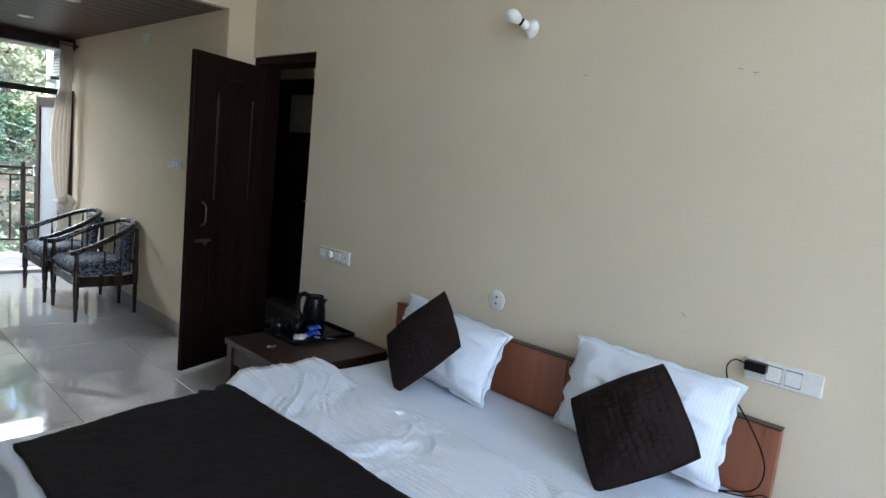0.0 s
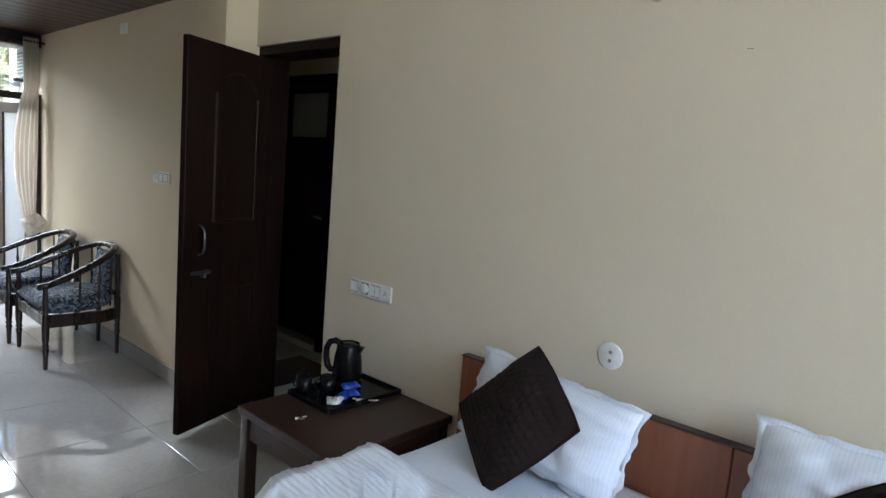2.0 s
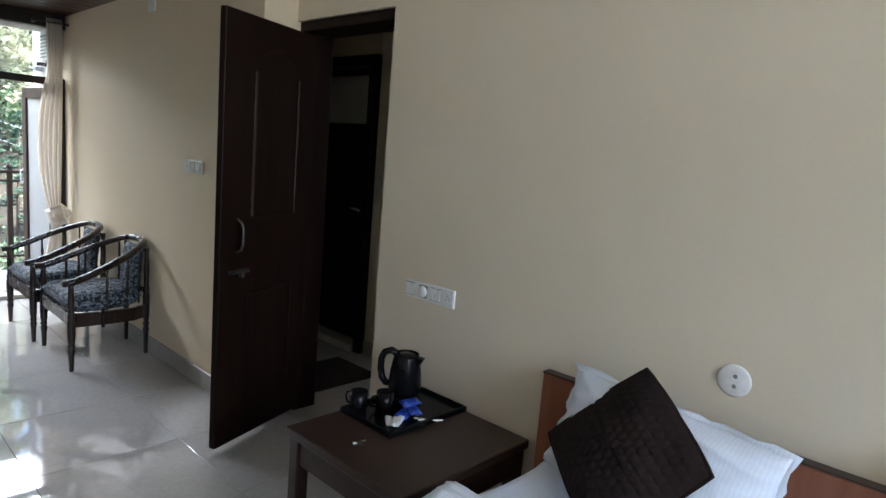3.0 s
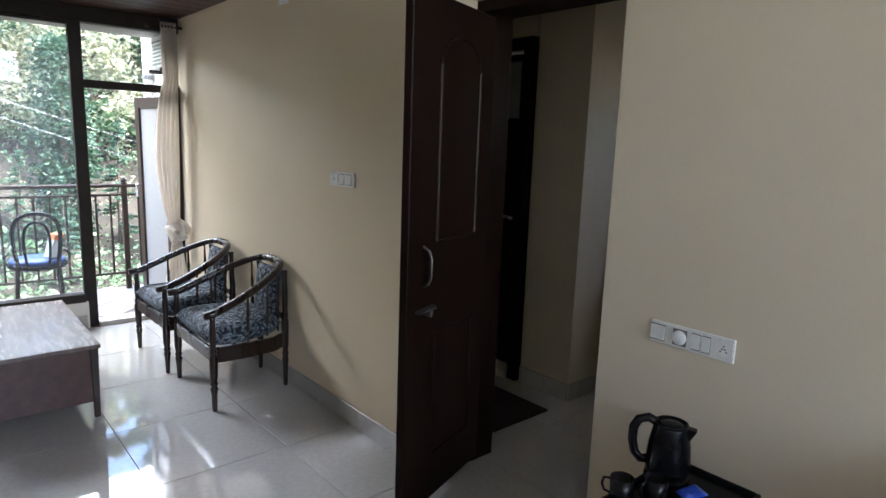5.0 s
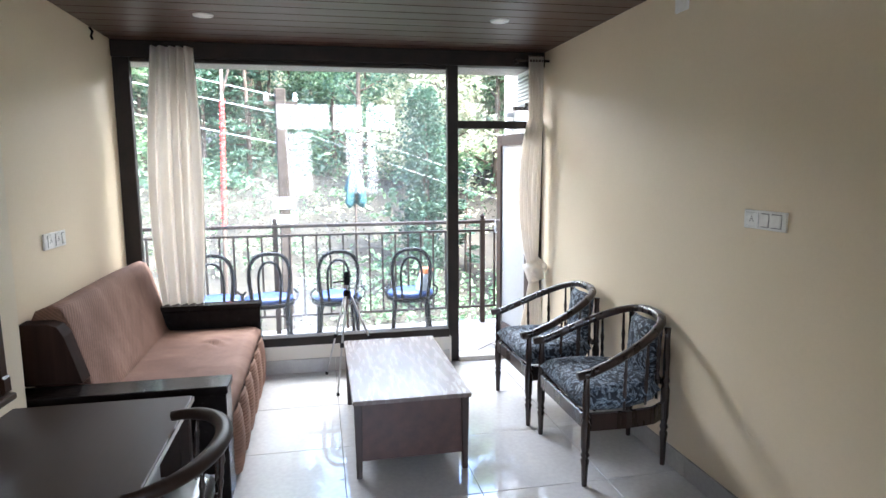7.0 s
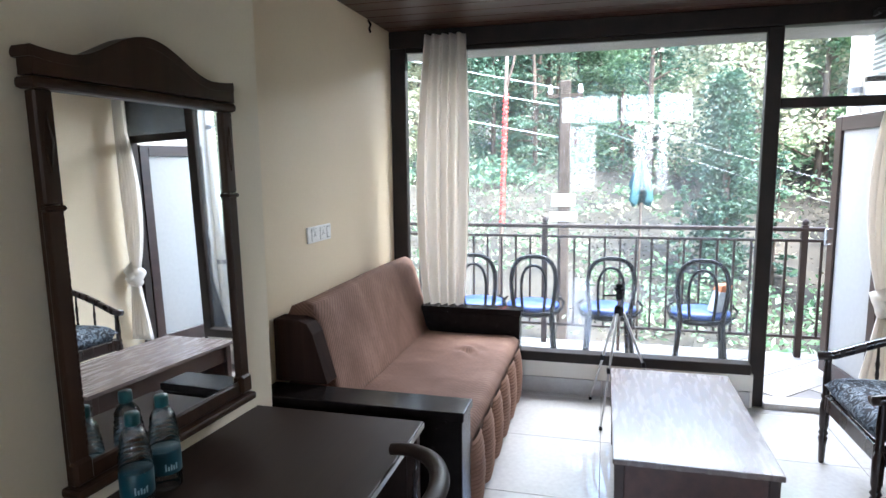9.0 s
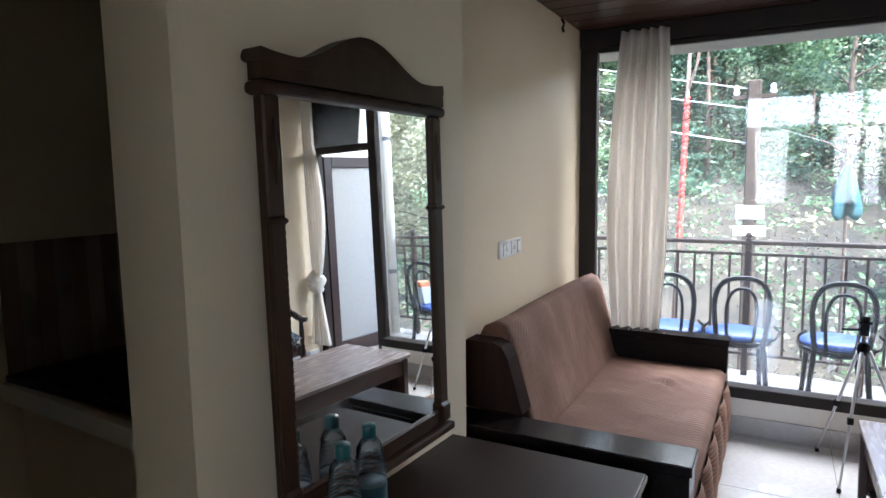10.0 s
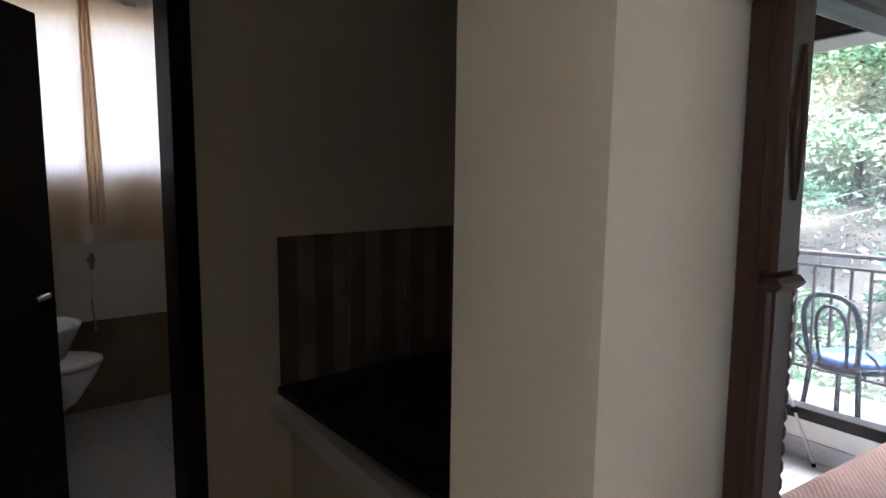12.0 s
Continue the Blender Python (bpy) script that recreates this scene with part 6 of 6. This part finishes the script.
def ivy_tree(x, y, top, wide, seed):
    """Slim trunk wrapped to the tip in ivy, in tufts that stand out unevenly."""
    rng = random.Random(seed)
    z0 = slope(x, y)
    h = top - z0
    c = thing("ivy_clad_tree", "slim tree trunk thickly clad in dark green ivy", "tree", pose(x, y, z0))
    part("trunk", sweep([(0, 0, -0.3), (0.05, 0.03, h * 0.5), (0.0, 0.0, h * 0.97)], ring(0.09, 8), up=(1, 0, 0), scales=[1.2, 0.8, 0.3]), "bark", c, smooth=True)
    verts, faces = [], []
    for k in range(150):
        f = rng.random()
        r = wide * (0.35 + 0.65 * math.sin(math.pi * min(1, 0.18 + 0.80 * f)) ** 0.7) * rng.uniform(0.3, 1.05)
        a = rng.uniform(0, 2 * math.pi)
        leaf_quads(verts, faces, Vector((r * math.cos(a), r * math.sin(a), h * f)), 0.055, 60, 0.26, rng, 0.9)
    cr = new("crown", leaf_mesh("crown", verts, faces, "leaf_ivy"))
    cr.parent = c


ivy_tree(-17.0, 2.62, 3.0, 0.46, 41)
for x, y, sc in ((-16.2, 1.75, 0.26), (-15.4, 2.3, 0.24), (-16.8, 3.5, 0.3)):
    o = copy_thing(protos[0], Matrix.Identity(4))
    o.matrix_basis = pose(x, y, slope(x, y) - 0.05, 0, 0, 70 * x) @ Matrix.Scale(sc, 4)


def utility_pole():
    c = thing("utility_pole", "pale concrete utility pole with wires", "pole", pose(-14.5, -0.27, slope(-14.5, -0.27) - 0.2))
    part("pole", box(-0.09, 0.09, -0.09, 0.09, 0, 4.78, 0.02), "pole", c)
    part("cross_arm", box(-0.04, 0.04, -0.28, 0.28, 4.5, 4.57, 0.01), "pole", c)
    for y in (-0.24, 0.24):
        part("insulator", lathe([(0.03, 4.57), (0.05, 4.61), (0.03, 4.65), (0.04, 4.69), (0.01, 4.72)], 12, m=Matrix.Translation((0, y, 0))), "ceramic", c, smooth=True)
    part("sign_plate", box(0.091, 0.10, -0.19, 0.19, 2.75, 2.95, 0.003), "white_plastic", c)
    part("sign_plate", box(0.091, 0.10, -0.22, 0.22, 2.5, 2.65, 0.003), "white_plastic", c)
    w = thing("overhead_wires", "grey overhead wires sagging across the view", "wires", pose(-14.5, -0.05, 0))
    for (y0, z0, y1, z1) in ((-9, 5.2, -0.22, 2.66), (-9, 4.8, -0.22, 2.38), (-9, 4.3, -0.22, 1.87), (-0.22, 2.45, 9, -0.1), (-0.22, 2.2, 9, -0.5)):
        pts = [(0.0, y0 + (y1 - y0) * i / 14, z0 + (z1 - z0) * i / 14 - 0.22 * math.sin(math.pi * i / 14)) for i in range(15)]
        part("wire", sweep(pts, ring(0.009 if y0 < -1 else 0.0028, 5)), "wire" if y0 < -1 else "grey_plastic", w)


utility_pole()


def ribbon_pole():
    x, y = -13.0, -1.15
    c = thing("ribbon_pole", "thin dark pole wrapped in red ribbon", "pole", pose(x, y, slope(x, y), -2, 2, 0))
    part("pole", lathe([(0.04, -0.2), (0.025, 5.6)], 10), "bark", c, smooth=True)
    n = 220
    pts = [(0.036 * math.cos(i * 0.9) + 0.012 * math.sin(i * 0.37), 0.036 * math.sin(i * 0.9), 2.85 + 1.85 * i / n) for i in range(n + 1)]
    part("ribbon", sweep(pts, [(-0.004, -0.016), (0.004, -0.016), (0.004, 0.016), (-0.004, 0.016)]), "red", c, "red ribbon wound round the pole")
    part("streamer", sweep([(0, 0, 4.75), (0.05, 0.1, 5.1), (0.08, 0.16, 5.6)], ring(0.02, 5)), "bark", c)


ribbon_pole()


def parasol():
    """Closed parasol: gathered cloth hanging from the tip of its pole."""
    x, y = -15.0, 0.98
    c = thing("parasol", "closed teal parasol on a thin pole on the slope", "parasol", pose(x, y, slope(x, y) - 0.05))
    h = 1.58 - slope(x, y) + 0.05
    part("pole", lathe([(0.022, 0.0), (0.022, h), (0.005, h + 0.05)], 10), "bark", c, smooth=True)
    t = lathe([(0.015, h), (0.07, h - 0.18), (0.13, h - 0.42), (0.17, h - 0.62), (0.13, h - 0.70), (0.05, h - 0.66)], 48)
    for v in t.verts:
        a = math.atan2(v.co.y, v.co.x)
        k = 1 + 0.28 * math.sin(5 * a) + 0.12 * math.sin(11 * a)
        v.co.x, v.co.y, v.co.z = v.co.x * k, v.co.y * k, v.co.z + 0.22 * math.sin(3 * a + 1) * (h - v.co.z)
    part("canopy", t, "teal_cloth", c, "gathered teal cloth", True)


parasol()

# ---- floor tiles ----
TILE_X, TILE_Y = -6.6, 1.6


def tile_rows(parent_name, x0, x1, y0, y1):
    fl = bpy.data.objects[parent_name]
    full = None
    for i in range(-6, 16):
        for j in range(-12, 9):
            a0, a1 = max(x0, TILE_X + 0.6 * i), min(x1, TILE_X + 0.6 * (i + 1))
            b0, b1 = max(y0, TILE_Y + 0.6 * j), min(y1, TILE_Y + 0.6 * (j + 1))
            if a1 - a0 < 0.02 or b1 - b0 < 0.02:
                continue
            g = 0.0018
            if a1 - a0 > 0.599 and b1 - b0 > 0.599:
                if full is None:
                    full = part("tile", box(g, 0.6 - g, g, 0.6 - g, -0.01, 0.0, 0.0008), "tile", fl, m=Matrix.Translation((a0, b0, 0)))
                else:
                    again(full, Matrix.Translation((a0, b0, random.uniform(-0.0003, 0.0003))))
            else:
                part("tile", box(g, a1 - a0 - g, g, b1 - b0 - g, -0.01, 0.0, 0.0008), "tile", fl, m=Matrix.Translation((a0, b0, 0)))


tile_rows("floor", XW + 0.05, XE, YM, YC)
tile_rows("floor", XD0, XE, YC, YB)
tile_rows("floor", XD0, XD1, YB, YC + 0.32)
tile_rows("floor", -6.3, -3.2, YC + 0.32, 5.2)
tile_rows("floor", -5.5, -3.5, YR, YM)
tile_rows("floor", -6.0, -4.45, -4.6, YR - 0.12)

bal = bpy.data.objects["balcony_slab"]
first = None
S = 0.3
for i in range(-6, 24):
    for j in range(-16, 22):
        u, v = (i + 0.5) * S, (j + 0.5) * S
        x, y = XR + (u - v) * 0.7071 + 2.2, (u + v) * 0.7071 - 1.5
        if XR - 0.05 < x < XW - 0.25 and -2.6 < y < 2.2:
            m = pose(x, y, ZF, 0, 0, 45)
            if first is None:
                first = part("balcony_tile", box(-S / 2 + 0.003, S / 2 - 0.003, -S / 2 + 0.003, S / 2 - 0.003, -0.006, 0, 0.001), "beige_tile", bal, m=m)
            else:
                again(first, m)


# ---- small marks and stubs ----
for x, z, r in ((-2.279, 1.832, 4), (-1.706, 1.839, 10), (-1.656, 1.826, -8), (-1.765, 1.006, 30)):
    solo("wall_nail", sweep([(-0.009, 0, 0), (0, -0.002, 0.001), (0.009, -0.001, 0)], ring(0.0011, 5), up=(0, 1, 0)), "grey_plastic", "tiny dark nail mark on the wall", "nail", m=pose(x, YB, z, 0, r, 0))
solo("wire_stub", sweep([(-7.522, YS + 0.004, 2.275), (-7.522, YS + 0.02, 2.25), (-7.515, YS + 0.012, 2.225), (-7.522, YS + 0.018, 2.205)], ring(0.007, 6), up=(1, 0, 0)), "black", "black wire stub hanging below the ceiling", "wire")
